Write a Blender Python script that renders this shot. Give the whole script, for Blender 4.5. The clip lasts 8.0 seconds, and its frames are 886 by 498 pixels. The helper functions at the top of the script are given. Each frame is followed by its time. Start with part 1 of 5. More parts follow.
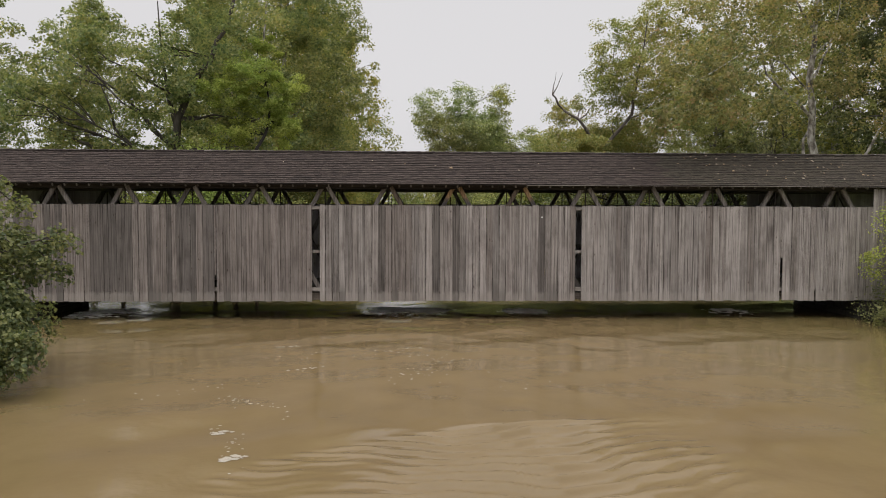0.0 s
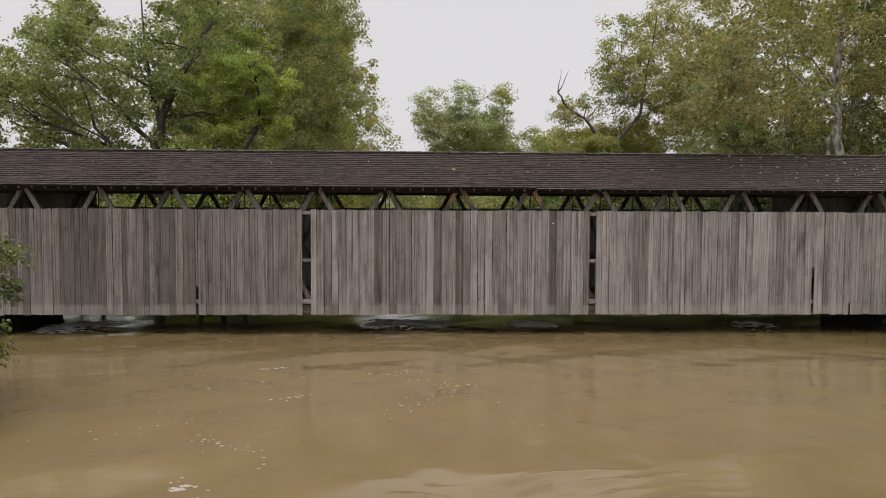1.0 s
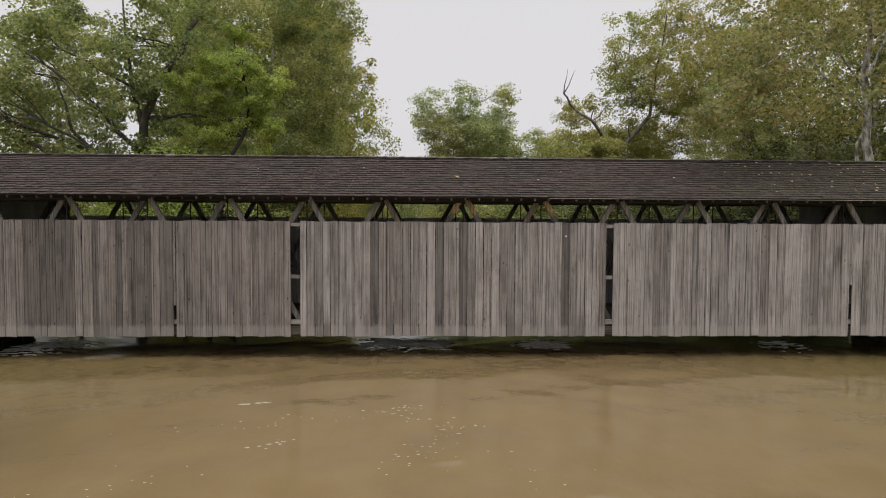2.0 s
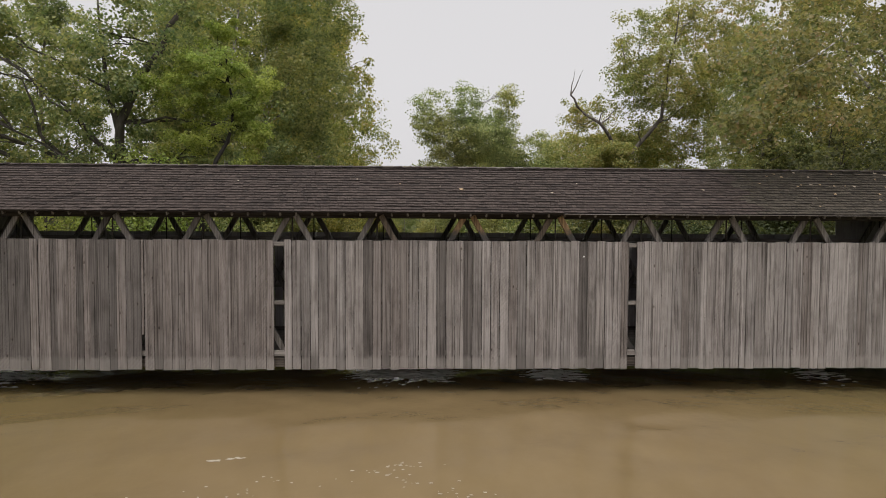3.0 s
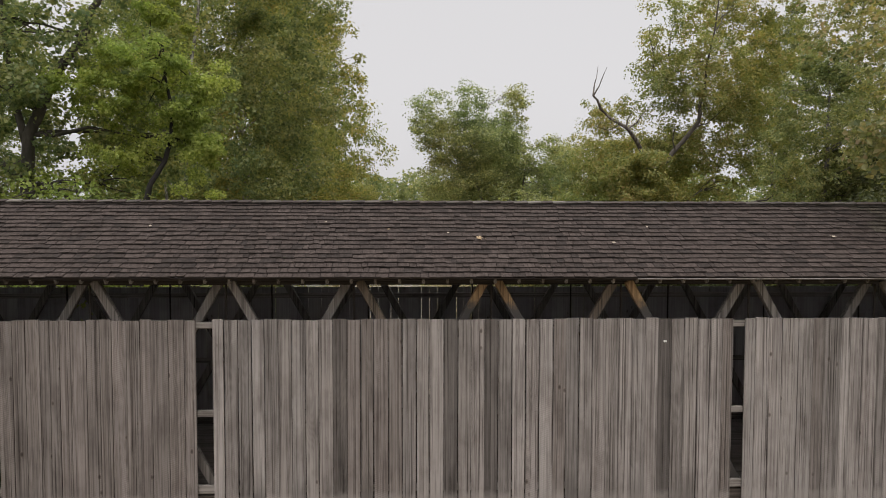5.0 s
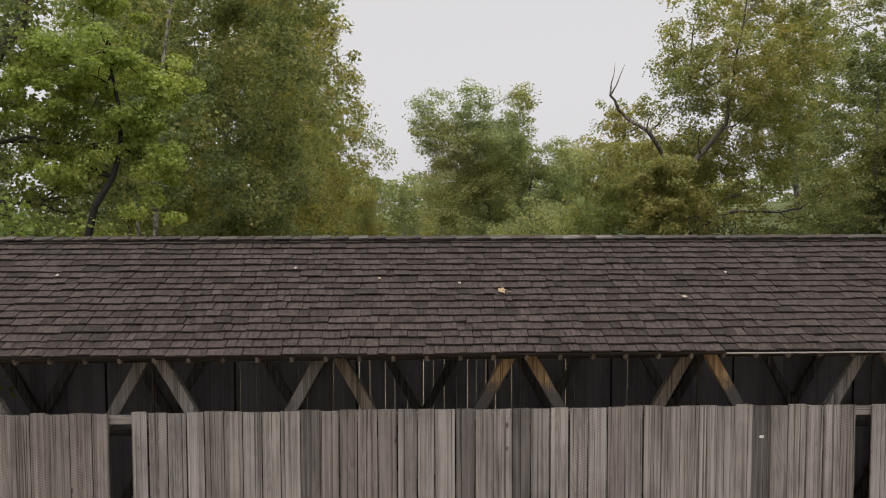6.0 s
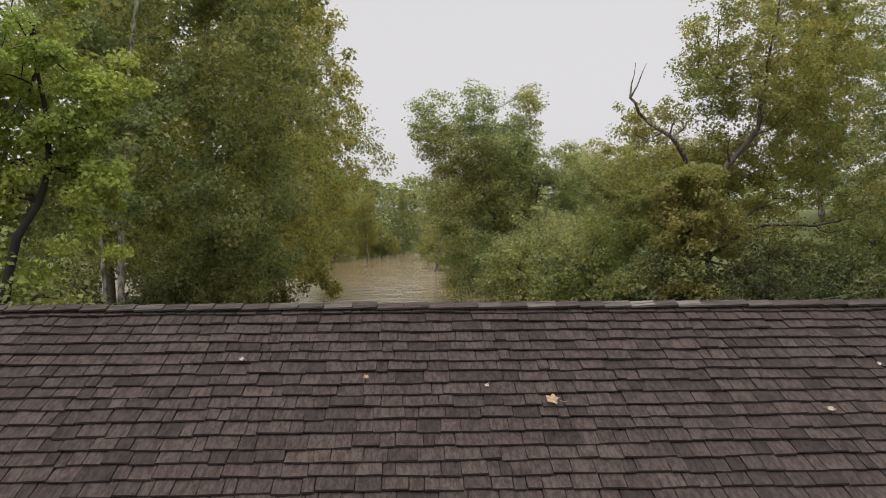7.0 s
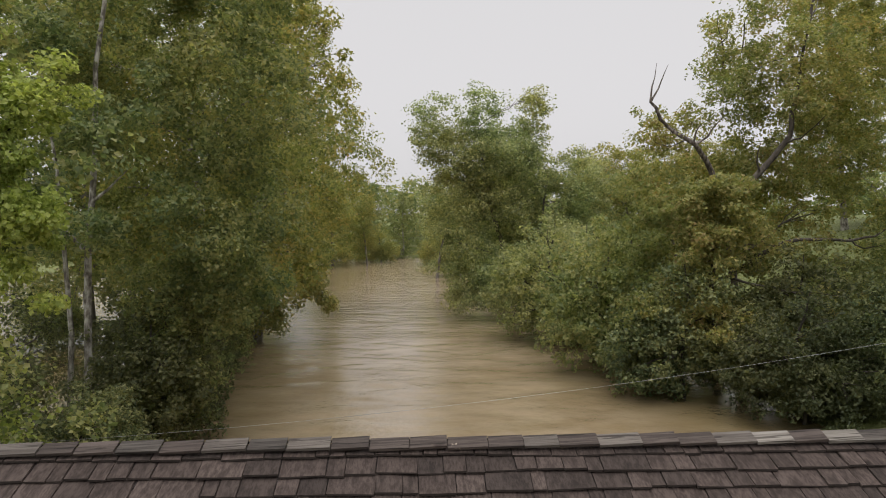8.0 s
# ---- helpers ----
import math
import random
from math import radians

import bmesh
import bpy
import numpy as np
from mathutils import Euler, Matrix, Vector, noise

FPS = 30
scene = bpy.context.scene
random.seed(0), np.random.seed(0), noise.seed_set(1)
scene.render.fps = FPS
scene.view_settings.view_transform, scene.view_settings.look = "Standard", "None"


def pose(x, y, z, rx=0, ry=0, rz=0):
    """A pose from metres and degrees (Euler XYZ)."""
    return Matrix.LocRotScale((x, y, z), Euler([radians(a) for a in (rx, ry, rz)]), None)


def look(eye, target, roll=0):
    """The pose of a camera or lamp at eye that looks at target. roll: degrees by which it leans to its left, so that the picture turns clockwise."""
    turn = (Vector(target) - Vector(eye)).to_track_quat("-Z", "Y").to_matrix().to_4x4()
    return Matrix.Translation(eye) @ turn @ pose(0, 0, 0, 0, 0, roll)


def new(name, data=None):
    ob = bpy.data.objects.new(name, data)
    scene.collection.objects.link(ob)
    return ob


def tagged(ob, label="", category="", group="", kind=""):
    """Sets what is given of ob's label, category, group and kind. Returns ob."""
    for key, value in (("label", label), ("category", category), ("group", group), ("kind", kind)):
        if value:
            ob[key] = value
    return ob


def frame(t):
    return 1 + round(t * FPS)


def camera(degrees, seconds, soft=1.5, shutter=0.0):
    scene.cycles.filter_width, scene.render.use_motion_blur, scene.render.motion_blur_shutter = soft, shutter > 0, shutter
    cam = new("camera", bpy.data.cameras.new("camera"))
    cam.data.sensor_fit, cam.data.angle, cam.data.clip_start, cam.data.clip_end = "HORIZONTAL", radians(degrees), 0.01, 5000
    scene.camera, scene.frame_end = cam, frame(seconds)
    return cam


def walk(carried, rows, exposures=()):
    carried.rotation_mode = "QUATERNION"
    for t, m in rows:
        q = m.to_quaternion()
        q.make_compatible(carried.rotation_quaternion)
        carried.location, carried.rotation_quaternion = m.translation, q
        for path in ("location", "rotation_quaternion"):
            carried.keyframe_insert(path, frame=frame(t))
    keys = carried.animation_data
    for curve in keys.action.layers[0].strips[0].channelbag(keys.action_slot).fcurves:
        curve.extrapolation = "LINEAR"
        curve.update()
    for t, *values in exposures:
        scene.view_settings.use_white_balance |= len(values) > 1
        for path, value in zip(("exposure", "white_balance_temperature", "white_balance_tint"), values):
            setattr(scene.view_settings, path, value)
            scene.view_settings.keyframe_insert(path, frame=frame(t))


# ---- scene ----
cam = camera(63.6, 8.0, soft=1.0)
ROWS = [
    (0.0, -1.200, -25.200, 3.168, -2.29, -3.00, -0.20),
    (0.5, -1.197, -24.178, 3.216, -2.31, -2.97, -0.25),
    (1.0, -1.206, -23.108, 3.323, -2.33, -2.95, -0.28),
    (2.5, -1.198, -19.910, 3.854, -2.36, -2.85, -0.37),
    (3.0, -1.172, -18.661, 4.088, -2.36, -2.83, -0.36),
    (3.5, -1.148, -17.280, 4.325, -2.35, -2.80, -0.32),
    (4.0, -1.131, -15.721, 4.602, -2.36, -2.79, -0.33),
    (4.5, -1.113, -14.013, 4.895, -2.39, -2.80, -0.27),
    (6.0, -1.062, -8.761, 5.806, -2.31, -2.84, 0.09),
    (6.5, -1.079, -7.026, 6.104, -2.31, -2.81, 0.14),
    (7.0, -1.105, -5.388, 6.412, -2.35, -2.76, 0.11),
    (7.5, -1.142, -3.989, 6.722, -2.37, -2.73, 0.09),
    (8.0, -1.182, -2.690, 7.032, -2.37, -2.75, 0.14),
]
walk(cam, [(t, pose(x, y, z, 90 + pitch, roll, yaw)) for t, x, y, z, yaw, pitch, roll in ROWS])

# ---- overcast daylight ----
world = bpy.data.worlds.new("overcast")
scene.world = world
world.use_nodes = True
wt = world.node_tree
sky = wt.nodes.new("ShaderNodeTexSky")
sky.sky_type = "NISHITA"
sky.sun_disc = False
sky.sun_elevation = radians(52)
sky.sun_rotation = radians(200)
sky.dust_density = 4.0
sky.air_density = 1.0
grey = wt.nodes.new("ShaderNodeHueSaturation")
grey.inputs["Saturation"].default_value = 0.06
cloud = wt.nodes.new("ShaderNodeMix")
cloud.data_type = "RGBA"
cloud.inputs["Factor"].default_value = 0.82
cloud.inputs[7].default_value = (7.3, 7.15, 7.3, 1)
wt.links.new(sky.outputs[0], grey.inputs["Color"])
wt.links.new(grey.outputs[0], cloud.inputs[6])
# an overcast sky is brightest overhead
up = wt.nodes.new("ShaderNodeSeparateXYZ")
wt.links.new(wt.nodes.new("ShaderNodeTexCoord").outputs["Generated"], up.inputs[0])
zenith = wt.nodes.new("ShaderNodeMapRange")
for key, value in (("From Min", 0.32), ("From Max", 1.0), ("To Min", 1.0), ("To Max", 2.3)):
    zenith.inputs[key].default_value = value
wt.links.new(up.outputs[2], zenith.inputs["Value"])
gain = wt.nodes.new("ShaderNodeVectorMath")
gain.operation = "SCALE"
wt.links.new(cloud.outputs[2], gain.inputs[0])
wt.links.new(zenith.outputs[0], gain.inputs["Scale"])
wt.links.new(gain.outputs[0], wt.nodes["Background"].inputs["Color"])
wt.nodes["Background"].inputs["Strength"].default_value = 0.1
sun = new("sun", bpy.data.lights.new("sun", "SUN"))
sun.data.energy = 1.2
sun.data.angle = radians(60)
sun.data.color = (1.0, 0.97, 0.92)
sun.matrix_world = look((0, 0, 60), (6, 16, 0))
scene.view_settings.exposure = 0.12

WATER = -0.68


# ---- node helpers ----
def material(name):
    m = bpy.data.materials.new(name)
    m.use_nodes = True
    nt = m.node_tree
    return m, nt, nt.nodes["Principled BSDF"]


def node(nt, kind, **sets):
    n = nt.nodes.new(kind)
    for key, value in sets.items():
        if key in n.inputs:
            n.inputs[key].default_value = value
    return n


def noise_tex(nt, vec, scale, detail=4.0, rough=0.55, stretch=(1, 1, 1)):
    mp = nt.nodes.new("ShaderNodeMapping")
    mp.inputs["Scale"].default_value = stretch
    nt.links.new(vec, mp.inputs["Vector"])
    n = nt.nodes.new("ShaderNodeTexNoise")
    n.inputs["Scale"].default_value = scale
    n.inputs["Detail"].default_value = detail
    n.inputs["Roughness"].default_value = rough
    nt.links.new(mp.outputs[0], n.inputs["Vector"])
    return n.outputs["Fac"]


def ramp(nt, fac, stops):
    r = nt.nodes.new("ShaderNodeValToRGB")
    els = r.color_ramp.elements
    while len(els) < len(stops):
        els.new(0.5)
    for e, (p, c) in zip(els, stops):
        e.position = p
        e.color = (*c, 1) if len(c) == 3 else c
    nt.links.new(fac, r.inputs[0])
    return r.outputs[0]


def mix(nt, fac, a, b, how="MIX"):
    n = nt.nodes.new("ShaderNodeMix")
    n.data_type = "RGBA"
    n.blend_type = how
    for sock, v in ((n.inputs[0], fac), (n.inputs[6], a), (n.inputs[7], b)):
        if isinstance(v, (int, float)):
            sock.default_value = v
        elif isinstance(v, tuple):
            sock.default_value = (*v, 1)
        else:
            nt.links.new(v, sock)
    return n.outputs[2]


def calc(nt, op, a, b=0.0, c=0.0, clamp=False):
    n = nt.nodes.new("ShaderNodeMath")
    n.operation = op
    n.use_clamp = clamp
    for sock, v in zip(n.inputs, (a, b, c)):
        if isinstance(v, (int, float)):
            sock.default_value = v
        else:
            nt.links.new(v, sock)
    return n.outputs[0]


def bump(nt, bsdf, height, strength, distance):
    b = nt.nodes.new("ShaderNodeBump")
    b.inputs["Strength"].default_value = strength
    b.inputs["Distance"].default_value = distance
    nt.links.new(height, b.inputs["Height"])
    nt.links.new(b.outputs[0], bsdf.inputs["Normal"])


def shifted(nt, random_out):
    """World position moved by a random amount, so that pieces differ."""
    pos = nt.nodes.new("ShaderNodeNewGeometry").outputs["Position"]
    add = nt.nodes.new("ShaderNodeVectorMath")
    add.operation = "MULTIPLY_ADD"
    comb = nt.nodes.new("ShaderNodeCombineXYZ")
    for i in range(3):
        nt.links.new(random_out, comb.inputs[i])
    add.inputs[1].default_value = (37.0, 11.0, 53.0)
    nt.links.new(comb.outputs[0], add.inputs[0])
    nt.links.new(pos, add.inputs[2])
    return pos, add.outputs[0]


def wood(name, dark, mid, light, along, per="object", band=False, rough=0.85, tone=0.55, streak=0.8, checks=0.85, knots=0.53):
    """Weathered wood: grain along one axis, a tone of its own for each piece, knots and stains."""
    m, nt, bsdf = material(name)
    if per == "object":
        rnd = nt.nodes.new("ShaderNodeObjectInfo").outputs["Random"]
    else:
        rnd = nt.nodes.new("ShaderNodeNewGeometry").outputs["Random Per Island"]
    pos, vec = shifted(nt, rnd)
    fine = [1.0, 1.0, 1.0]
    fine[along] = 0.012
    grain = noise_tex(nt, vec, 70, 5, 0.65, tuple(fine))
    wide = noise_tex(nt, vec, 26, 3, 0.6, tuple(fine))
    patchy = noise_tex(nt, vec, 2.6, 4, 0.6, (1, 1, 0.6))
    g = calc(nt, "MULTIPLY_ADD", grain, 0.46, calc(nt, "MULTIPLY", wide, 0.54))
    loops = None
    if band:
        # flat-sawn figure: contour lines of a long smooth field, on some boards only
        field = noise_tex(nt, vec, 4.2, 1, 0.4, (1, 1, 0.11))
        loops = calc(nt, "SINE", calc(nt, "MULTIPLY", field, 120.0))
        some = ramp(nt, calc(nt, "FRACT", calc(nt, "MULTIPLY", rnd, 7.31)), [(0.35, (0.25, 0.25, 0.25)), (0.6, (1, 1, 1))])
        g = calc(nt, "ADD", g, calc(nt, "MULTIPLY", calc(nt, "MULTIPLY", loops, 0.022), some))
    col = ramp(nt, g, [(0.41, dark), (0.49, mid), (0.565, light)])
    col = mix(nt, streak, mid, col)
    tint = ramp(nt, rnd, [(0.0, (1 - tone,) * 3), (0.35, (0.92, 0.91, 0.90)), (0.7, (1.03, 1.02, 1.02)), (1.0, (1 + tone * 0.45,) * 3)])
    col = mix(nt, 1.0, col, tint, "MULTIPLY")
    stain = ramp(nt, patchy, [(0.3, (0.72, 0.70, 0.69)), (0.5, (1, 1, 1)), (0.75, (1.06, 1.05, 1.04))])
    col = mix(nt, 0.8, col, stain, "MULTIPLY")
    voro = nt.nodes.new("ShaderNodeTexVoronoi")
    voro.inputs["Scale"].default_value = 2.3
    mp = nt.nodes.new("ShaderNodeMapping")
    sq = [1.9, 1.9, 1.9]
    sq[along] = 1.1
    mp.inputs["Scale"].default_value = sq
    nt.links.new(vec, mp.inputs["Vector"])
    nt.links.new(mp.outputs[0], voro.inputs["Vector"])
    knot = ramp(nt, voro.outputs["Distance"], [(0.05, (0.30, 0.27, 0.25)), (0.11, (0.75, 0.72, 0.70)), (0.13, (1.1, 1.08, 1.06)), (0.2, (1, 1, 1))])
    rare = ramp(nt, noise_tex(nt, vec, 1.7, 1, 0.5), [(knots, (0, 0, 0)), (knots + 0.05, (0.9, 0.9, 0.9))])
    col = mix(nt, rare, col, knot, "MULTIPLY")
    check = noise_tex(nt, vec, 46, 2, 0.5, tuple(0.006 if i == along else 1.0 for i in range(3)))
    col = mix(nt, checks, col, ramp(nt, check, [(0.362, (0.26, 0.24, 0.23)), (0.388, (1, 1, 1))]), "MULTIPLY")
    if band:
        sep = nt.nodes.new("ShaderNodeSeparateXYZ")
        nt.links.new(pos, sep.inputs[0])
        ragged = calc(nt, "MULTIPLY_ADD", noise_tex(nt, vec, 5, 3, 0.6), 0.22, sep.outputs[2])
        low = ramp(nt, calc(nt, "DIVIDE", ragged, 1.0), [(0.36, (1, 1, 1)), (0.48, (0, 0, 0))])
        col = mix(nt, calc(nt, "MULTIPLY", low, 0.5), col, (0.30, 0.272, 0.25))
        # broad weather blotches, saw marks across some boards, damp foot on a few
        blotch = noise_tex(nt, vec, 3.0, 3, 0.55, (1.0, 1.0, 0.30))
        col = mix(nt, 0.9, col, ramp(nt, blotch, [(0.30, (0.66, 0.645, 0.64)), (0.47, (0.97, 0.97, 0.97)), (0.60, (1.06, 1.06, 1.06)), (0.74, (1.20, 1.19, 1.18))]), "MULTIPLY")
        pick = calc(nt, "FRACT", calc(nt, "MULTIPLY", rnd, 17.7))
        tilt = calc(nt, "MULTIPLY_ADD", sep.outputs[0], 0.35, sep.outputs[2])
        saw = calc(nt, "SINE", calc(nt, "MULTIPLY_ADD", tilt, 190.0, calc(nt, "MULTIPLY", patchy, 9.0)))
        sawn = calc(nt, "MULTIPLY", ramp(nt, pick, [(0.58, (0, 0, 0)), (0.66, (1, 1, 1))]), ramp(nt, blotch, [(0.40, (0, 0, 0)), (0.55, (1, 1, 1))]))
        col = mix(nt, sawn, col, ramp(nt, calc(nt, "MULTIPLY_ADD", saw, 0.5, 0.5), [(0.2, (0.84, 0.83, 0.83)), (0.8, (1.07, 1.07, 1.07))]), "MULTIPLY")
        foot = calc(nt, "MULTIPLY", ramp(nt, ragged, [(0.40, (1, 1, 1)), (0.85, (0, 0, 0))]), ramp(nt, pick, [(0.10, (1, 1, 1)), (0.14, (0, 0, 0))]))
        col = mix(nt, calc(nt, "MULTIPLY", foot, 0.6), col, (0.085, 0.075, 0.068))
    nt.links.new(col, bsdf.inputs["Base Color"])
    bsdf.inputs["Roughness"].default_value = rough
    bsdf.inputs["Specular IOR Level"].default_value = 0.3
    bump(nt, bsdf, g, 0.7, 0.008)
    return m


SIDING = wood("weathered_siding", (0.1265, 0.1102, 0.1020), (0.2499, 0.2244, 0.2101), (0.3386, 0.3091, 0.2917), 2, band=True, tone=0.22, streak=0.76)
MID_SIDING = wood("mid_siding", (0.100, 0.083, 0.075), (0.196, 0.170, 0.156), (0.268, 0.238, 0.222), 2, band=True, tone=0.14, streak=0.72, knots=0.46)
LIGHT_SIDING = wood("paler_siding", (0.150, 0.132, 0.123), (0.285, 0.258, 0.243), (0.372, 0.341, 0.323), 2, band=True, tone=0.12, streak=0.74)
DARK_SIDING = wood("darker_siding", (0.0600, 0.0525, 0.0480), (0.1180, 0.1045, 0.0970), (0.1722, 0.1530, 0.1425), 2, band=True, tone=0.12, streak=0.7, knots=0.38)
SHINGLE = wood("weathered_shingle", (0.0285, 0.0208, 0.0175), (0.0515, 0.0380, 0.0325), (0.0790, 0.0600, 0.0525), 1, tone=0.42, rough=0.92, checks=0.25)
SHINGLE_STUFF = wood("weathered_shingle_rest", (0.0285, 0.0208, 0.0175), (0.0515, 0.0380, 0.0325), (0.0790, 0.0600, 0.0525), 1, per="island", tone=0.42, rough=0.92, checks=0.25)
MOSSY = wood("mossy_shingle", (0.0305, 0.0260, 0.0181), (0.0565, 0.0463, 0.0350), (0.0893, 0.0768, 0.0588), 1, per="island", tone=0.4, rough=0.85)
CAPS = wood("ridge_cap_wood", (0.030, 0.023, 0.0195), (0.054, 0.042, 0.036), (0.085, 0.068, 0.059), 0, tone=0.32)
WORN_CAP = wood("worn_ridge_cap", (0.050, 0.042, 0.036), (0.085, 0.073, 0.063), (0.125, 0.110, 0.096), 0, tone=0.35)
PALE_CAP = wood("pale_ridge_cap", (0.11, 0.10, 0.085), (0.165, 0.150, 0.130), (0.225, 0.205, 0.182), 0, tone=0.2)
TIMBER = wood("dark_timber", (0.055, 0.045, 0.038), (0.105, 0.088, 0.076), (0.17, 0.145, 0.125), 2, tone=0.4)
TIMBER_X = wood("dark_timber_level", (0.055, 0.045, 0.038), (0.10, 0.085, 0.072), (0.16, 0.135, 0.118), 0, tone=0.4)
PALE_BEAM = wood("pale_brace", (0.085, 0.075, 0.066), (0.155, 0.138, 0.124), (0.24, 0.215, 0.195), 2, tone=0.35)


def stained_brace():
    """Brace whose top is still bright where the roof kept it dry, dark and grey further down."""
    m = wood("stained_brace", (0.14, 0.090, 0.050), (0.27, 0.175, 0.095), (0.40, 0.265, 0.145), 2, tone=0.2)
    nt = m.node_tree
    bsdf = nt.nodes["Principled BSDF"]
    old = bsdf.inputs["Base Color"].links[0].from_socket
    pos = nt.nodes.new("ShaderNodeNewGeometry").outputs["Position"]
    sep = nt.nodes.new("ShaderNodeSeparateXYZ")
    nt.links.new(pos, sep.inputs[0])
    edge = calc(nt, "MULTIPLY_ADD", noise_tex(nt, pos, 6, 3, 0.6), 0.45, calc(nt, "SUBTRACT", sep.outputs[2], 3.48))
    dry = ramp(nt, calc(nt, "MULTIPLY", edge, 1.0), [(0.30, (0, 0, 0)), (0.46, (1, 1, 1))])
    nt.links.new(mix(nt, dry, (0.075, 0.066, 0.060), old), bsdf.inputs["Base Color"])
    return m


NAILER = wood("pale_nailer", (0.15, 0.132, 0.118), (0.25, 0.225, 0.205), (0.33, 0.30, 0.278), 0, tone=0.25)
FRESH_BEAM = stained_brace()
BROWN_BEAM = wood("brown_brace", (0.060, 0.048, 0.038), (0.125, 0.100, 0.078), (0.21, 0.165, 0.125), 2, tone=0.3)
# near-black: the shade under the eaves is in this wood's colour
EAVE_SHADE = wood("eave_shade", (0.015, 0.012, 0.011), (0.028, 0.022, 0.020), (0.048, 0.040, 0.037), 0, tone=0.3)
FAR_WALL = wood("far_siding", (0.230, 0.216, 0.212), (0.331, 0.313, 0.308), (0.432, 0.412, 0.402), 2, tone=0.22, streak=0.4, checks=0.2)


def stone_material():
    m, nt, bsdf = material("abutment_stone")
    rnd = nt.nodes.new("ShaderNodeObjectInfo").outputs["Random"]
    pos, vec = shifted(nt, rnd)
    n = noise_tex(nt, vec, 6, 6, 0.65)
    col = ramp(nt, n, [(0.3, (0.018, 0.016, 0.013)), (0.55, (0.034, 0.031, 0.027)), (0.75, (0.06, 0.055, 0.048))])
    col = mix(nt, 1.0, col, ramp(nt, rnd, [(0, (0.75, 0.75, 0.75)), (1, (1.15, 1.13, 1.1))]), "MULTIPLY")
    nt.links.new(col, bsdf.inputs["Base Color"])
    bsdf.inputs["Roughness"].default_value = 0.9
    bump(nt, bsdf, n, 0.6, 0.03)
    return m


def water_material():
    m, nt, bsdf = material("muddy_water")
    pos = nt.nodes.new("ShaderNodeNewGeometry").outputs["Position"]
    big = noise_tex(nt, pos, 0.16, 4, 0.6, (1, 0.5, 1))
    silt = noise_tex(nt, pos, 0.9, 5, 0.6, (1, 0.6, 1))
    col = ramp(nt, big, [(0.3, (0.159, 0.111, 0.052)), (0.5, (0.181, 0.129, 0.064)), (0.7, (0.200, 0.144, 0.074))])
    col = mix(nt, 0.35, col, ramp(nt, silt, [(0.35, (0.155, 0.109, 0.052)), (0.65, (0.215, 0.155, 0.083))]))
    sep = nt.nodes.new("ShaderNodeSeparateXYZ")
    nt.links.new(pos, sep.inputs[0])
    # pale sky glare past the bridge, put into the base colour mid-stream
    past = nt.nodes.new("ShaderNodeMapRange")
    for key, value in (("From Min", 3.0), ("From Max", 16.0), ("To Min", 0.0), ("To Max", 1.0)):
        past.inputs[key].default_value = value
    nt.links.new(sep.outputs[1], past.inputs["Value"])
    glare = ramp(nt, noise_tex(nt, pos, 0.55, 5, 0.7, (0.45, 1.0, 1)), [(0.36, (0.45, 0.45, 0.45)), (0.62, (1, 1, 1))])
    side = calc(nt, "ABSOLUTE", calc(nt, "ADD", sep.outputs[0], calc(nt, "MULTIPLY_ADD", big, 6.0, -2.5)))
    slack = nt.nodes.new("ShaderNodeMapRange")
    for key, value in (("From Min", 5.0), ("From Max", 14.0), ("To Min", 0.0), ("To Max", 0.75)):
        slack.inputs[key].default_value = value
    nt.links.new(side, slack.inputs["Value"])
    col = mix(nt, slack.outputs[0], col, (0.150, 0.117, 0.046))
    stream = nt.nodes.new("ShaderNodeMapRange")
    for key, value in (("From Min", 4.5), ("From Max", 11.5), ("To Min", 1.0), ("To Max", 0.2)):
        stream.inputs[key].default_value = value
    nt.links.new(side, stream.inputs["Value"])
    col = mix(nt, calc(nt, "MULTIPLY", calc(nt, "MULTIPLY", past.outputs[0], stream.outputs[0]), calc(nt, "MULTIPLY", glare, 0.6)), col, (0.41, 0.330, 0.235))
    nt.links.new(col, bsdf.inputs["Base Color"])
    bsdf.inputs["Roughness"].default_value = 0.10
    bsdf.inputs["IOR"].default_value = 1.33
    calm = noise_tex(nt, pos, 0.22, 3, 0.5)
    rough_here = ramp(nt, calm, [(0.42, (0.12, 0.12, 0.12)), (0.62, (1, 1, 1))])
    h1 = noise_tex(nt, pos, 1.7, 3, 0.5, (1.5, 1.3, 1))
    h2 = noise_tex(nt, pos, 6.0, 3, 0.5, (1.0, 1.8, 1))
    h = calc(nt, "ADD", calc(nt, "MULTIPLY", h1, 1.0), calc(nt, "MULTIPLY", h2, 0.22))
    h = calc(nt, "MULTIPLY", h, calc(nt, "MULTIPLY_ADD", rough_here, 0.45, 0.25))
    sep = nt.nodes.new("ShaderNodeSeparateXYZ")
    nt.links.new(pos, sep.inputs[0])
    down = nt.nodes.new("ShaderNodeMapRange")
    for key, value in (("From Min", 2.0), ("From Max", 12.0), ("To Min", 1.0), ("To Max", 3.4)):
        down.inputs[key].default_value = value
    nt.links.new(sep.outputs[1], down.inputs["Value"])
    reach = nt.nodes.new("ShaderNodeMapRange")
    for key, value in (("From Min", 18.0), ("From Max", 60.0), ("To Min", 0.0), ("To Max", 9.0)):
        reach.inputs[key].default_value = value
    nt.links.new(sep.outputs[1], reach.inputs["Value"])
    long_waves = calc(nt, "MULTIPLY", noise_tex(nt, pos, 0.75, 3, 0.55, (0.4, 1.2, 1)), reach.outputs[0])
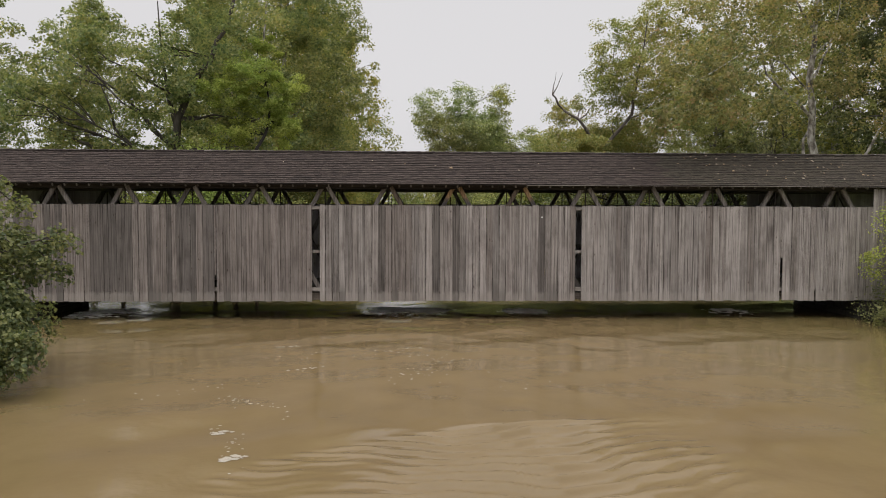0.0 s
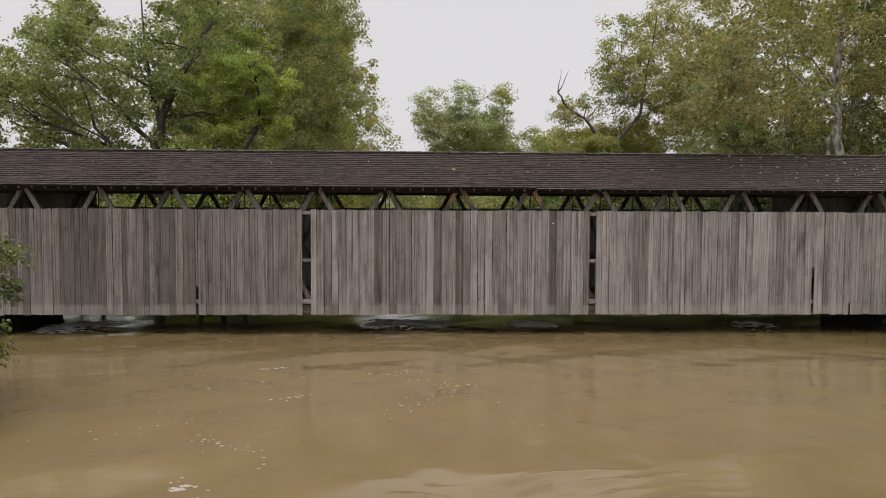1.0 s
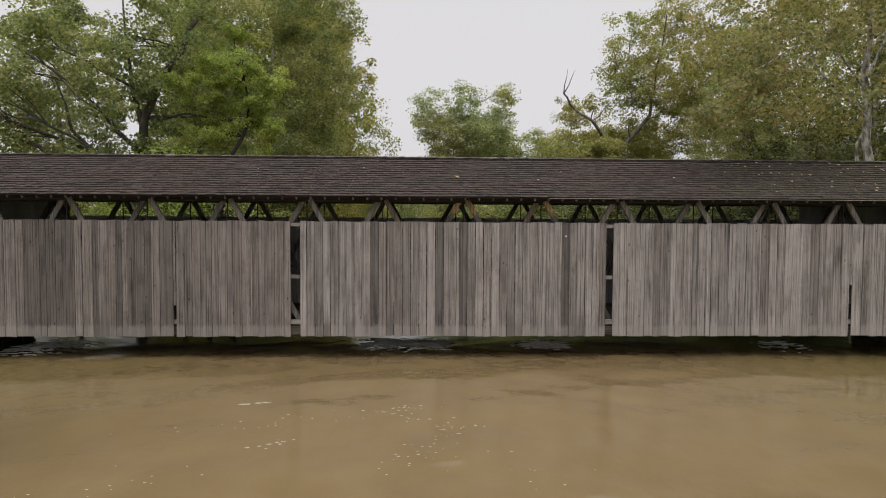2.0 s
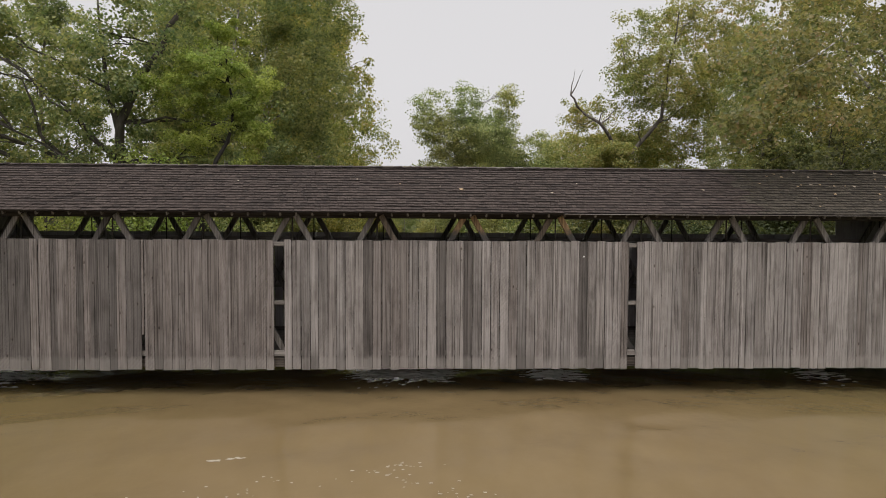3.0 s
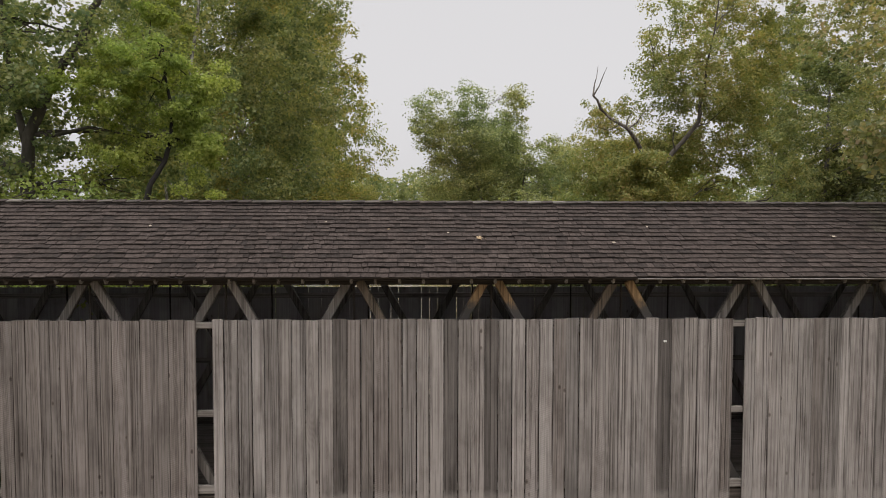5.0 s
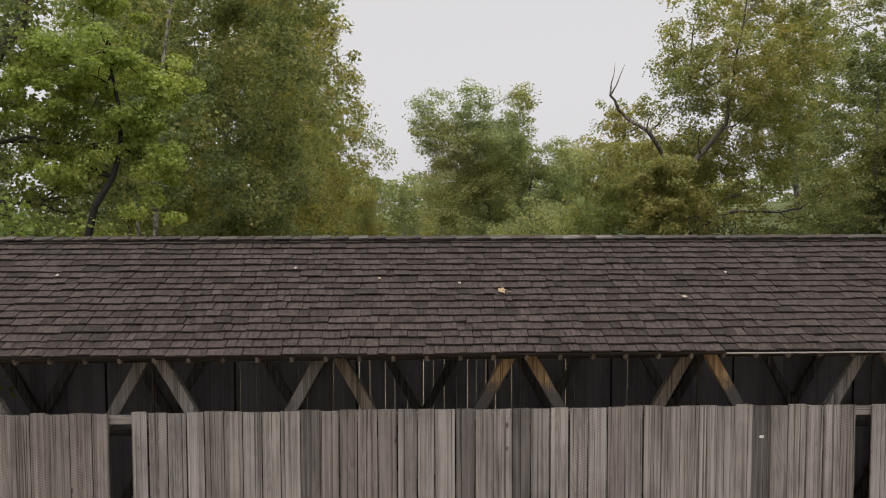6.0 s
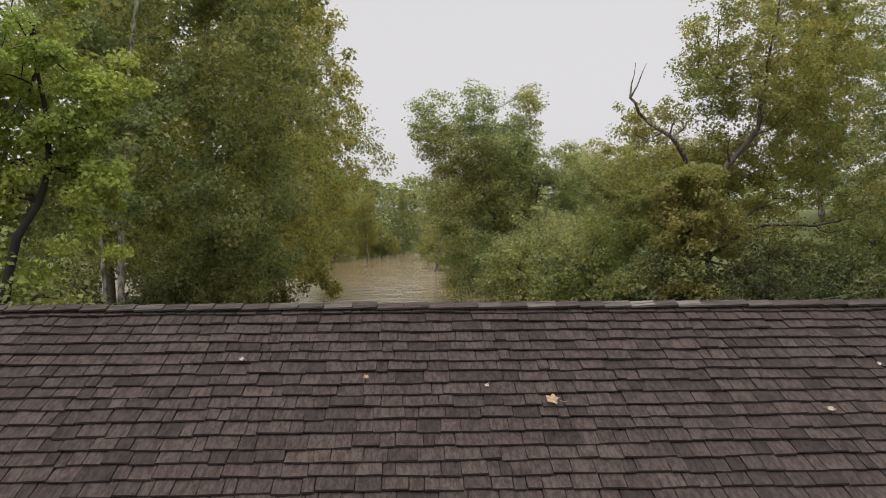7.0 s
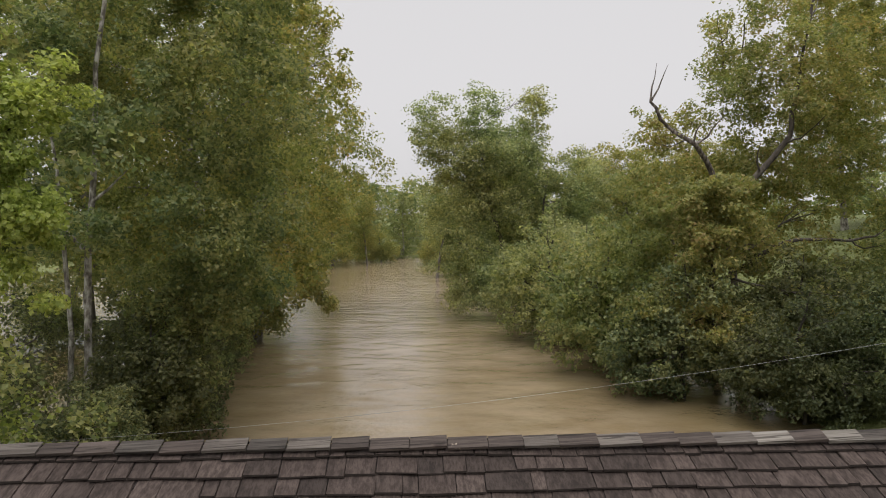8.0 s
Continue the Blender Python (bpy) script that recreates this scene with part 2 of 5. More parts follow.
    bump(nt, bsdf, calc(nt, "ADD", calc(nt, "MULTIPLY", h, down.outputs[0]), long_waves), 0.3, 0.06)
    return m


def ground_material():
    m, nt, bsdf = material("bank_grass")
    pos = nt.nodes.new("ShaderNodeNewGeometry").outputs["Position"]
    a = noise_tex(nt, pos, 0.12, 5, 0.6)
    b = noise_tex(nt, pos, 3.5, 5, 0.7)
    col = ramp(nt, a, [(0.3, (0.085, 0.105, 0.028)), (0.55, (0.14, 0.17, 0.045)), (0.75, (0.19, 0.20, 0.065))])
    col = mix(nt, 0.5, col, ramp(nt, b, [(0.3, (0.05, 0.06, 0.018)), (0.7, (0.20, 0.21, 0.07))]))
    nt.links.new(col, bsdf.inputs["Base Color"])
    bsdf.inputs["Roughness"].default_value = 0.95
    bump(nt, bsdf, b, 0.8, 0.12)
    return m


def leaf_material(name, stops, through_light=0.5):
    m, nt, bsdf = material(name)
    geo = nt.nodes.new("ShaderNodeNewGeometry")
    pos = geo.outputs["Position"]
    patch = noise_tex(nt, pos, 0.45, 4, 0.6)
    mixed = calc(nt, "ADD", calc(nt, "MULTIPLY", geo.outputs["Random Per Island"], 0.80), calc(nt, "MULTIPLY_ADD", patch, 1.1, -0.45))
    col = ramp(nt, mixed, stops)
    drift = noise_tex(nt, pos, 0.19, 2, 0.5)
    col = mix(nt, 1.0, col, ramp(nt, drift, [(0.36, (0.84, 0.93, 0.95)), (0.50, (1, 1, 1)), (0.66, (1.06, 1.00, 0.92))]), "MULTIPLY")
    nt.links.new(col, bsdf.inputs["Base Color"])
    bsdf.inputs["Roughness"].default_value = 0.55
    bsdf.inputs["Specular IOR Level"].default_value = 0.3
    tr = nt.nodes.new("ShaderNodeBsdfTranslucent")
    nt.links.new(mix(nt, 1.0, col, (1.4, 1.42, 0.85), "MULTIPLY"), tr.inputs["Color"])
    ms = nt.nodes.new("ShaderNodeMixShader")
    ms.inputs[0].default_value = through_light
    nt.links.new(bsdf.outputs[0], ms.inputs[1])
    nt.links.new(tr.outputs[0], ms.inputs[2])
    nt.links.new(ms.outputs[0], nt.nodes["Material Output"].inputs["Surface"])
    return m


def bark_material(name, stops, scale):
    m, nt, bsdf = material(name)
    pos = nt.nodes.new("ShaderNodeNewGeometry").outputs["Position"]
    n = noise_tex(nt, pos, scale, 5, 0.6, (1, 1, 0.45))
    nt.links.new(ramp(nt, n, stops), bsdf.inputs["Base Color"])
    bsdf.inputs["Roughness"].default_value = 0.9
    bump(nt, bsdf, n, 0.6, 0.03)
    return m


def plain(name, colour, rough=0.6, metallic=0.0):
    m, nt, bsdf = material(name)
    pos = nt.nodes.new("ShaderNodeNewGeometry").outputs["Position"]
    n = noise_tex(nt, pos, 30, 4, 0.6)
    lo = tuple(c * 0.7 for c in colour)
    hi = tuple(min(1, c * 1.2) for c in colour)
    nt.links.new(ramp(nt, n, [(0.3, lo), (0.7, hi)]), bsdf.inputs["Base Color"])
    bsdf.inputs["Roughness"].default_value = rough
    bsdf.inputs["Specular IOR Level"].default_value = 0.3
    bsdf.inputs["Metallic"].default_value = metallic
    return m


IRON = plain("rusty_iron", (0.045, 0.034, 0.028), 0.7, 0.6)
STONE = stone_material()
WATER_MAT = water_material()
GRASS = ground_material()
LEAF_GREEN = leaf_material("leaf_green", [(0.2, (0.1518, 0.1870, 0.0810)), (0.5, (0.2574, 0.2772, 0.1150)), (0.8, (0.3751, 0.3641, 0.1686))])
LEAF_OLIVE = leaf_material("leaf_olive", [(0.2, (0.1661, 0.1903, 0.0686)), (0.5, (0.2739, 0.2827, 0.1029)), (0.75, (0.3729, 0.3465, 0.1335)), (0.95, (0.3900, 0.3180, 0.1313))])
LEAF_DARK = leaf_material("leaf_dark", [(0.2, (0.1350, 0.1721, 0.0803)), (0.5, (0.2175, 0.2481, 0.1104)), (0.8, (0.3313, 0.3242, 0.1516))])
LEAF_RUSSET = leaf_material("leaf_russet", [(0.15, (0.1144, 0.1274, 0.0572)), (0.45, (0.2170, 0.2080, 0.0915)), (0.75, (0.3160, 0.2680, 0.1230)), (0.97, (0.3400, 0.2360, 0.1420))])
# darker leaves: shade under the bank trees in the colour, plus darker trees
LEAF_SHADE = leaf_material("leaf_shaded", [(0.2, (0.0633, 0.0747, 0.0341)), (0.5, (0.1069, 0.1173, 0.0557)), (0.8, (0.1759, 0.1805, 0.0873))])
LEAF_BUSH = leaf_material("leaf_bush", [(0.2, (0.085, 0.108, 0.052)), (0.5, (0.150, 0.172, 0.076)), (0.8, (0.245, 0.248, 0.110))], 0.4)
LEAF_BRIGHT = leaf_material("leaf_bright", [(0.2, (0.212, 0.258, 0.068)), (0.5, (0.318, 0.364, 0.101)), (0.8, (0.428, 0.460, 0.153))])
LEAF_AUTUMN = leaf_material("leaf_autumn", [(0.15, (0.1691, 0.1938, 0.0739)), (0.45, (0.2867, 0.2912, 0.1085)), (0.75, (0.3650, 0.3330, 0.1330)), (0.97, (0.3520, 0.2720, 0.1330))])
LEAF_GREY = leaf_material("leaf_willow", [(0.2, (0.190, 0.218, 0.118)), (0.5, (0.310, 0.330, 0.170)), (0.8, (0.435, 0.436, 0.234))], 0.55)
BARK_PALE = bark_material("bark_pale", [(0.38, (0.085, 0.075, 0.06)), (0.48, (0.22, 0.20, 0.17)), (0.60, (0.44, 0.42, 0.375))], 6.5)
BARK_DARK = bark_material("bark_dark", [(0.3, (0.030, 0.025, 0.020)), (0.6, (0.075, 0.063, 0.052)), (0.8, (0.13, 0.115, 0.095))], 5.0)
BARK_OAK = bark_material("bark_oak", [(0.3, (0.045, 0.040, 0.033)), (0.6, (0.095, 0.083, 0.070)), (0.8, (0.15, 0.135, 0.115))], 5.0)
BARK_BLACK = bark_material("bark_wet", [(0.3, (0.012, 0.010, 0.009)), (0.6, (0.026, 0.022, 0.019)), (0.8, (0.05, 0.044, 0.038))], 5.0)
BARK_LEANER = bark_material("bark_leaner", [(0.3, (0.035, 0.028, 0.022)), (0.55, (0.085, 0.071, 0.057)), (0.75, (0.20, 0.18, 0.15))], 7.0)
BARK_SNAG = bark_material("bark_snag", [(0.36, (0.040, 0.031, 0.025)), (0.50, (0.105, 0.085, 0.070)), (0.64, (0.24, 0.21, 0.185))], 8.0)
BARK_GREY = bark_material("bark_grey", [(0.3, (0.10, 0.088, 0.075)), (0.6, (0.19, 0.17, 0.15)), (0.8, (0.30, 0.28, 0.25))], 5.0)


# ---- mesh helpers ----
def mesh_of(name, verts, faces, mat):
    me = bpy.data.meshes.new(name)
    me.from_pydata(verts, [], faces)
    me.materials.append(mat)
    me.update()
    return me


def grid_mesh(name, verts, quads, mat, smooth=False):
    """A mesh of quads, or of triangles, from numpy arrays."""
    me = bpy.data.meshes.new(name)
    n, q, k = len(verts), len(quads), len(quads[0])
    me.vertices.add(n)
    me.vertices.foreach_set("co", np.asarray(verts, dtype=np.float32).ravel())
    me.loops.add(q * k)
    me.loops.foreach_set("vertex_index", np.asarray(quads, dtype=np.int32).ravel())
    me.polygons.add(q)
    me.polygons.foreach_set("loop_start", np.arange(0, q * k, k, dtype=np.int32))
    me.polygons.foreach_set("use_smooth", np.full(q, smooth, dtype=bool))
    me.materials.append(mat)
    me.update(calc_edges=True)
    return me


def part(name, me, parent, m=None, label=""):
    ob = new(name, me)
    ob.parent = parent
    if m is not None:
        ob.matrix_basis = m
    if label:
        tagged(ob, label=label)
    return ob


BOX = [(0, 1, 3, 2), (4, 6, 7, 5), (0, 4, 5, 1), (2, 3, 7, 6), (0, 2, 6, 4), (1, 5, 7, 3)]


def box_verts(sx, sy, sz):
    return [(x * sx / 2, y * sy / 2, z * sz / 2) for x in (-1, 1) for y in (-1, 1) for z in (-1, 1)]


def box_mesh(name, sx, sy, sz, mat, bevel=0.0):
    bm = bmesh.new()
    bmesh.ops.create_cube(bm, size=1.0)
    bmesh.ops.scale(bm, vec=(sx, sy, sz), verts=bm.verts)
    if bevel:
        bmesh.ops.bevel(bm, geom=bm.edges[:], offset=bevel, segments=1, affect="EDGES")
    me = bpy.data.meshes.new(name)
    bm.to_mesh(me)
    bm.free()
    me.materials.append(mat)
    return me


def between(a, b):
    """A pose whose z axis runs from a to b, at their middle."""
    a, b = Vector(a), Vector(b)
    d = b - a
    x = Vector((0, 1, 0)).cross(d).normalized() if abs(d.normalized().y) < 0.95 else Vector((1, 0, 0))
    z = d.normalized()
    y = z.cross(x).normalized()
    x = y.cross(z)
    rot = Matrix((x, y, z)).transposed().to_4x4()
    return Matrix.Translation((a + b) / 2) @ rot, d.length


def beam(name, a, b, w, d, mat, parent, label=""):
    m, length = between(a, b)
    return part(name, box_mesh(name, w, d, length, mat, bevel=0.012), parent, m, label)


def tube(path, radii, sides=7):
    """Vertices and quads of a tapered tube along a path."""
    path = [np.array(p, dtype=float) for p in path]
    verts, quads = [], []
    for i, p in enumerate(path):
        d = path[min(i + 1, len(path) - 1)] - path[max(i - 1, 0)]
        d = d / (np.linalg.norm(d) + 1e-9)
        a = np.cross(d, (0.31, 0.9, 0.13) if abs(d[2]) > 0.6 else (0, 0, 1))
        a /= np.linalg.norm(a)
        b = np.cross(d, a)
        for k in range(sides):
            t = 2 * math.pi * k / sides
            verts.append(p + radii[i] * (math.cos(t) * a + math.sin(t) * b))
    for i in range(len(path) - 1):
        for k in range(sides):
            k2 = (k + 1) % sides
            quads.append((i * sides + k, i * sides + k2, (i + 1) * sides + k2, (i + 1) * sides + k))
    return verts, quads


# ---- ground and water ----
def smooth01(v):
    v = np.clip(v, 0, 1)
    return v * v * (3 - 2 * v)


def ground_height(x, y):
    """Flooded river bed, a low left bank, a rising right bank, the two approaches of the bridge."""
    bend = np.interp(y, (-60, 0, 25, 50, 80, 120, 400), (0, 0, 0, -2.5, -5, -12, -90))
    half = np.interp(y, (-60, 0, 25, 50, 90, 400), (15, 15.5, 11, 11, 11, 10))
    u = x - bend
    right = -2.2 + smooth01((u - half + 2) / 7) * 2.3 + smooth01((u - half - 4) / 20) * 6.6
    left = -2.2 + smooth01((-u - half + 1) / 6) * 1.25 + smooth01((-u - 30) / 60) * 2.2
    h = np.where(u > 0, right, left)
    road = smooth01((np.abs(x) - 15.5) / 2.0) * smooth01((9 - np.abs(y - 2.3)) / 5)
    h = np.maximum(h, -2.2 + road * 2.75)
    h += 0.12 * np.sin(x * 0.35 + y * 0.22) * np.sin(y * 0.31 - x * 0.13)
    return h


def axis(near, step, far, grow):
    out = list(np.arange(near[0], near[1] + 1e-6, step))
    s = step
    while out[-1] < far:
        s *= grow
        out.append(out[-1] + s)
    s = step
    while out[0] > -far:
        s *= grow
        out.insert(0, out[0] - s)
    return np.array(out)


def sheet(name, xs, ys, height, mat, smooth=True):
    gx, gy = np.meshgrid(xs, ys)
    gz = height(gx, gy)
    verts = np.stack([gx, gy, gz], -1).reshape(-1, 3)
    i = np.arange(len(ys) - 1)[:, None] * len(xs) + np.arange(len(xs) - 1)[None, :]
    i = i.ravel()
    quads = np.stack([i, i + 1, i + len(xs) + 1, i + len(xs)], -1)
    return grid_mesh(name, verts, quads, mat, smooth)


def swell(x, y):
    rng = np.random.RandomState(4)
    h = np.zeros_like(x)
    for k in range(14):
        wl = rng.uniform(0.7, 3.2)
        a = rng.uniform(-0.7, 0.7) + math.pi / 2
        ph = rng.uniform(0, 6.28)
        h += wl * 0.0022 * np.sin((x * math.cos(a) + y * math.sin(a)) * 6.283 / wl + ph)
    h = h * (0.35 + 0.65 * np.exp(-((x * 0.09) ** 2)))
    # a patch of steep ripples with long curved crests, finer towards its sides
    patch = smooth01((x + 4.4) / 0.9) * smooth01((3.9 - x) / 0.8) * smooth01((-12.05 - 0.055 * (x - 2.6) ** 2 * (x < 2.6) - y) / 0.55) * np.exp(-(np.maximum(0, -y - 14.8) / 1.6) ** 2)
    patch = patch * np.clip(0.75 + 0.4 * np.sin(x * 1.3 + 1.2 + 0.7 * np.sin(y * 1.1)) + 0.3 * np.sin(y * 1.9 - x * 0.7), 0.1, 1.25)
    warp = 0.16 * np.sin(x * 1.1 + 0.8 * y) + 0.07 * np.sin(x * 2.9 - 1.1 * y + 1) + 0.03 * np.sin(x * 6.3 + y)
    bow = 0.045 * (x + 0.6) ** 2
    crest = np.exp(1.9 * np.sin((y - bow + warp) * 6.283 / 0.40)) - 2.0
    cross = np.exp(1.3 * np.sin((y * 0.95 - bow * 1.4 - x * 0.30 + 0.8 * warp) * 6.283 / 0.23)) - 1.5
    sides = smooth01((np.abs(x) - 0.8) / 2.0)
    h = h + patch * (0.0165 * (1 - 0.5 * sides) * crest + 0.0065 * (0.35 + sides) * cross)
    # choppier where the river runs on past the bridge
    run = smooth01((y - 3) / 6) * np.exp(-((x + 1) / 9) ** 2)
    h = h + run * (0.016 * np.sin(y * 4.2 + 1.4 * np.sin(x * 0.9)) * np.sin(x * 1.5 + 0.5 * y) + 0.008 * np.sin(y * 7.0 + x * 1.9 + np.sin(x * 2.1)))
    for cx, cy, r, a in ((-1.6, 1.2, 1.2, 0.03), (-12.0, 1.4, 1.0, 0.03), (11.0, 1.3, 0.8, 0.03)):
        w = np.exp(-((x - cx) / r) ** 2 - ((y - cy) / 0.75) ** 2)
        h += w * (a + 0.02 * np.sin(x * 11 + 2 * np.sin(y * 7)) + 0.015 * np.sin(y * 19 + 3 * np.sin(x * 5)) + 0.02 * np.sin(x * 27 + y * 8))
    return WATER + h * np.exp(-(np.maximum(0, y - 40) / 60) ** 2)


def stepped(pieces, far, grow):
    """Places along an axis: stretches with a step of their own, then ever wider steps out to far."""
    out = [pieces[0][0]]
    for a, b, step in pieces:
        n = max(1, round((b - a) / step))
        out += [a + (b - a) * (k + 1) / n for k in range(n)]
    s = pieces[-1][2]
    while out[-1] < far:
        s *= grow
        out.append(out[-1] + s)
    s = pieces[0][2]
    while out[0] > -far:
        s *= grow
        out.insert(0, out[0] - s)
    return np.array(out)


WATER_X = stepped(((-17, -4.6, 0.28), (-4.6, 4.2, 0.09), (4.2, 17, 0.28)), 1400, 1.3)
WATER_Y = stepped(((-25, -16.5, 0.25), (-16.5, -11.5, 0.04), (-11.5, -1, 0.2), (-1, 5, 0.16), (5, 40, 0.3)), 1400, 1.3)
ground = tagged(new("ground", sheet("ground", axis((-40, 40), 1.6, 1500, 1.25), axis((-40, 140), 1.8, 1500, 1.25), ground_height, GRASS)),
                "grassy river bank and flooded river bed", "ground", kind="structure")
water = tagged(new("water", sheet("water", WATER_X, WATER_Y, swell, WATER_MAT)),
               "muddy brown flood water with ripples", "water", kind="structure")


# ---- the covered bridge ----
bridge = tagged(new("covered_bridge"), "old wooden covered bridge with weathered grey siding over flood water", "bridge")
X0, X1 = -19.0, 19.0
MID_Y, EAVE_Y, EAVE_Z, RIDGE_Z = 2.30, -0.25, 4.13, 5.44
FAR_Y = 2 * MID_Y
LOW0, LOW1 = -15.0, 15.35
TOP_Z = 3.38

near_frame = part("near_wall", box_mesh("nailer", X1 - X0, 0.07, 0.14, NAILER, 0.008), bridge, pose(0, 0.062, 0.42), "grey board wall facing upstream")
far_frame = part("far_wall", box_mesh("nailer", X1 - X0, 0.07, 0.14, TIMBER_X, 0.008), bridge, pose(0, FAR_Y - 0.062, 0.34), "dark board wall on the far side")
for wall, yy in ((near_frame, 0.0), (far_frame, FAR_Y - 0.124)):
    for z in (1.75, 3.28):
        part("nailer", box_mesh("nailer", X1 - X0, 0.065, 0.11, NAILER, 0.008), bridge, pose(0, yy + 0.062, z))

# panels between the posts: top and bottom chords, posts, crossed braces on both sides
NODES = [0.29 + 2.32 * k for k in range(-8, 9)]
NODES[7] -= 0.10
for side, yc in ((0, 0.27), (1, FAR_Y - 0.27)):
    # the near chord is coloured darker than the far one, as shaded by the eave
    beam("top_chord", (X0, yc, 4.085), (X1, yc, 4.085), 0.26, 0.12, TIMBER_X if side else EAVE_SHADE, bridge)
    beam("bottom_chord", (X0, yc, 0.16), (X1, yc, 0.16), 0.26, 0.3, TIMBER_X, bridge)
    for k, x in enumerate(NODES):
        v, q = tube([(x, yc, 0.1), (x, yc, 2.0), (x, yc, 4.05)], [0.019] * 3, 8)
        part("tie_rod", grid_mesh("tie_rod", np.array(v), np.array(q), IRON, True), bridge, label="dark iron tie rod")
        for step in (-1, 1):
            nx = x + step * 2.3
            mat = PALE_BEAM if side else (FRESH_BEAM if k == 8 or (k, step) == (9, 1) else BROWN_BEAM if (k, step) in ((7, 1), (9, -1)) else PALE_BEAM)
            off = -0.06 * step
            beam("brace", (x + 0.10 * step, yc + off, 4.03), (nx - 0.12 * step, yc + off, 0.32), 0.15, 0.11, mat, bridge)

# floor: joists and planks
for x in np.arange(X0 + 0.3, X1, 1.15):
    beam("floor_joist", (x, 0.1, 0.12), (x, FAR_Y - 0.1, 0.12), 0.18, 0.26, NAILER, bridge)
floor_deck = part("floor_deck", box_mesh("floor_deck", X1 - X0, FAR_Y - 0.9, 0.06, NAILER), bridge, pose(0, MID_Y, 0.33), "worn plank deck")


# siding boards
board_mesh = mesh_of("board", box_verts(1, 0.024, 1), BOX, SIDING)
far_board_mesh = mesh_of("board", box_verts(1, 0.024, 1), BOX, FAR_WALL)
dark_board_mesh = mesh_of("board", box_verts(1, 0.024, 1), BOX, DARK_SIDING)
DARK_BOARDS = (-2.35, -0.44, 0.27, 3.3)
mid_board_mesh = mesh_of("board", box_verts(1, 0.024, 1), BOX, MID_SIDING)
rng = random.Random(7)
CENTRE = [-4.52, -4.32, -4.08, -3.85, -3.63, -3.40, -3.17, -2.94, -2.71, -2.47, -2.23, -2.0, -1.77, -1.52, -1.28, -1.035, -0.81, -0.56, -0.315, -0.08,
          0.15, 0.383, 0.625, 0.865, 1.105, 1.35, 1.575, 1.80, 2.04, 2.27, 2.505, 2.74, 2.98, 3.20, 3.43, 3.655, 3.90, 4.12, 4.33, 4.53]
light_board_mesh = mesh_of("board", box_verts(1, 0.024, 1), BOX, LIGHT_SIDING)
LIGHT_BOARDS = (-4.42, -3.7, -3.0, -2.8, -1.15, -0.92, -0.67, 0.75, 1.2, 1.95, 2.85, 3.75, 4.0, 5.0, 5.3, 6.6, 7.4, 8.9, 10.1)
MID_BOARDS = (-2.1, -1.9, -1.65, -1.4, 1.45, 4.45, 6.1, 9.3, 10.8)


def run_of_boards(a, b, mean=0.225):
    out, x = [a], a
    while b - x > mean * 1.7:
        x += rng.uniform(mean * 0.68, mean * 1.38)
        out.append(x)
    out.append(b)
    return out


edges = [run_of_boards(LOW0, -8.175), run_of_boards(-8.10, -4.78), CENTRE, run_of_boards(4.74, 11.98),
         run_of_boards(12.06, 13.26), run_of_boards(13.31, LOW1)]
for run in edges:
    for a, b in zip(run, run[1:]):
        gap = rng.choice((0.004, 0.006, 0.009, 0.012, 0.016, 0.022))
        # left run uses darker boards, in place of the light falling off there
        old = b < -4.7 or any(a < d < b for d in MID_BOARDS)
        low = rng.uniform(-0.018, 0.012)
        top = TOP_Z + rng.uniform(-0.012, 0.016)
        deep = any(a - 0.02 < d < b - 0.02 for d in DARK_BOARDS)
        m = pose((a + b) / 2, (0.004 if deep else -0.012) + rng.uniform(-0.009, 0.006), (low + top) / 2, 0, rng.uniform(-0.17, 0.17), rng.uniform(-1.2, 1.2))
        part("board", dark_board_mesh if deep else mid_board_mesh if old and not (b < -8.0 and rng.random() < 0.5) else dark_board_mesh if old else light_board_mesh if any(a < d < b for d in LIGHT_BOARDS) or (a > 4.7 and rng.random() < 0.6) else board_mesh, near_frame, near_frame.matrix_basis.inverted() @ m @ Matrix.Diagonal((b - a - gap, 1, top - low, 1)))
# narrow boards broken off above the water
for xm, foot, width, me in ((-8.14, 0.92, 0.055, mid_board_mesh), (12.02, 1.55, 0.072, light_board_mesh), (13.285, 0.42, 0.044, light_board_mesh)):
    m = pose(xm, -0.012, (foot + TOP_Z) / 2)
    part("board", me, near_frame, near_frame.matrix_basis.inverted() @ m @ Matrix.Diagonal((width, 1, TOP_Z - foot, 1)))
# full-height boards at both ends
for a0, b0 in ((X0, LOW0), (LOW1, X1)):
    run = run_of_boards(a0, b0, 0.24)
    for a, b in zip(run, run[1:]):
        m = pose((a + b) / 2, -0.012 + rng.uniform(-0.008, 0.006), 2.02)
        part("board", board_mesh, near_frame, near_frame.matrix_basis.inverted() @ m @ Matrix.Diagonal((b - a - 0.005, 1, 4.02, 1)))
run = run_of_boards(X0, X1, 0.23)
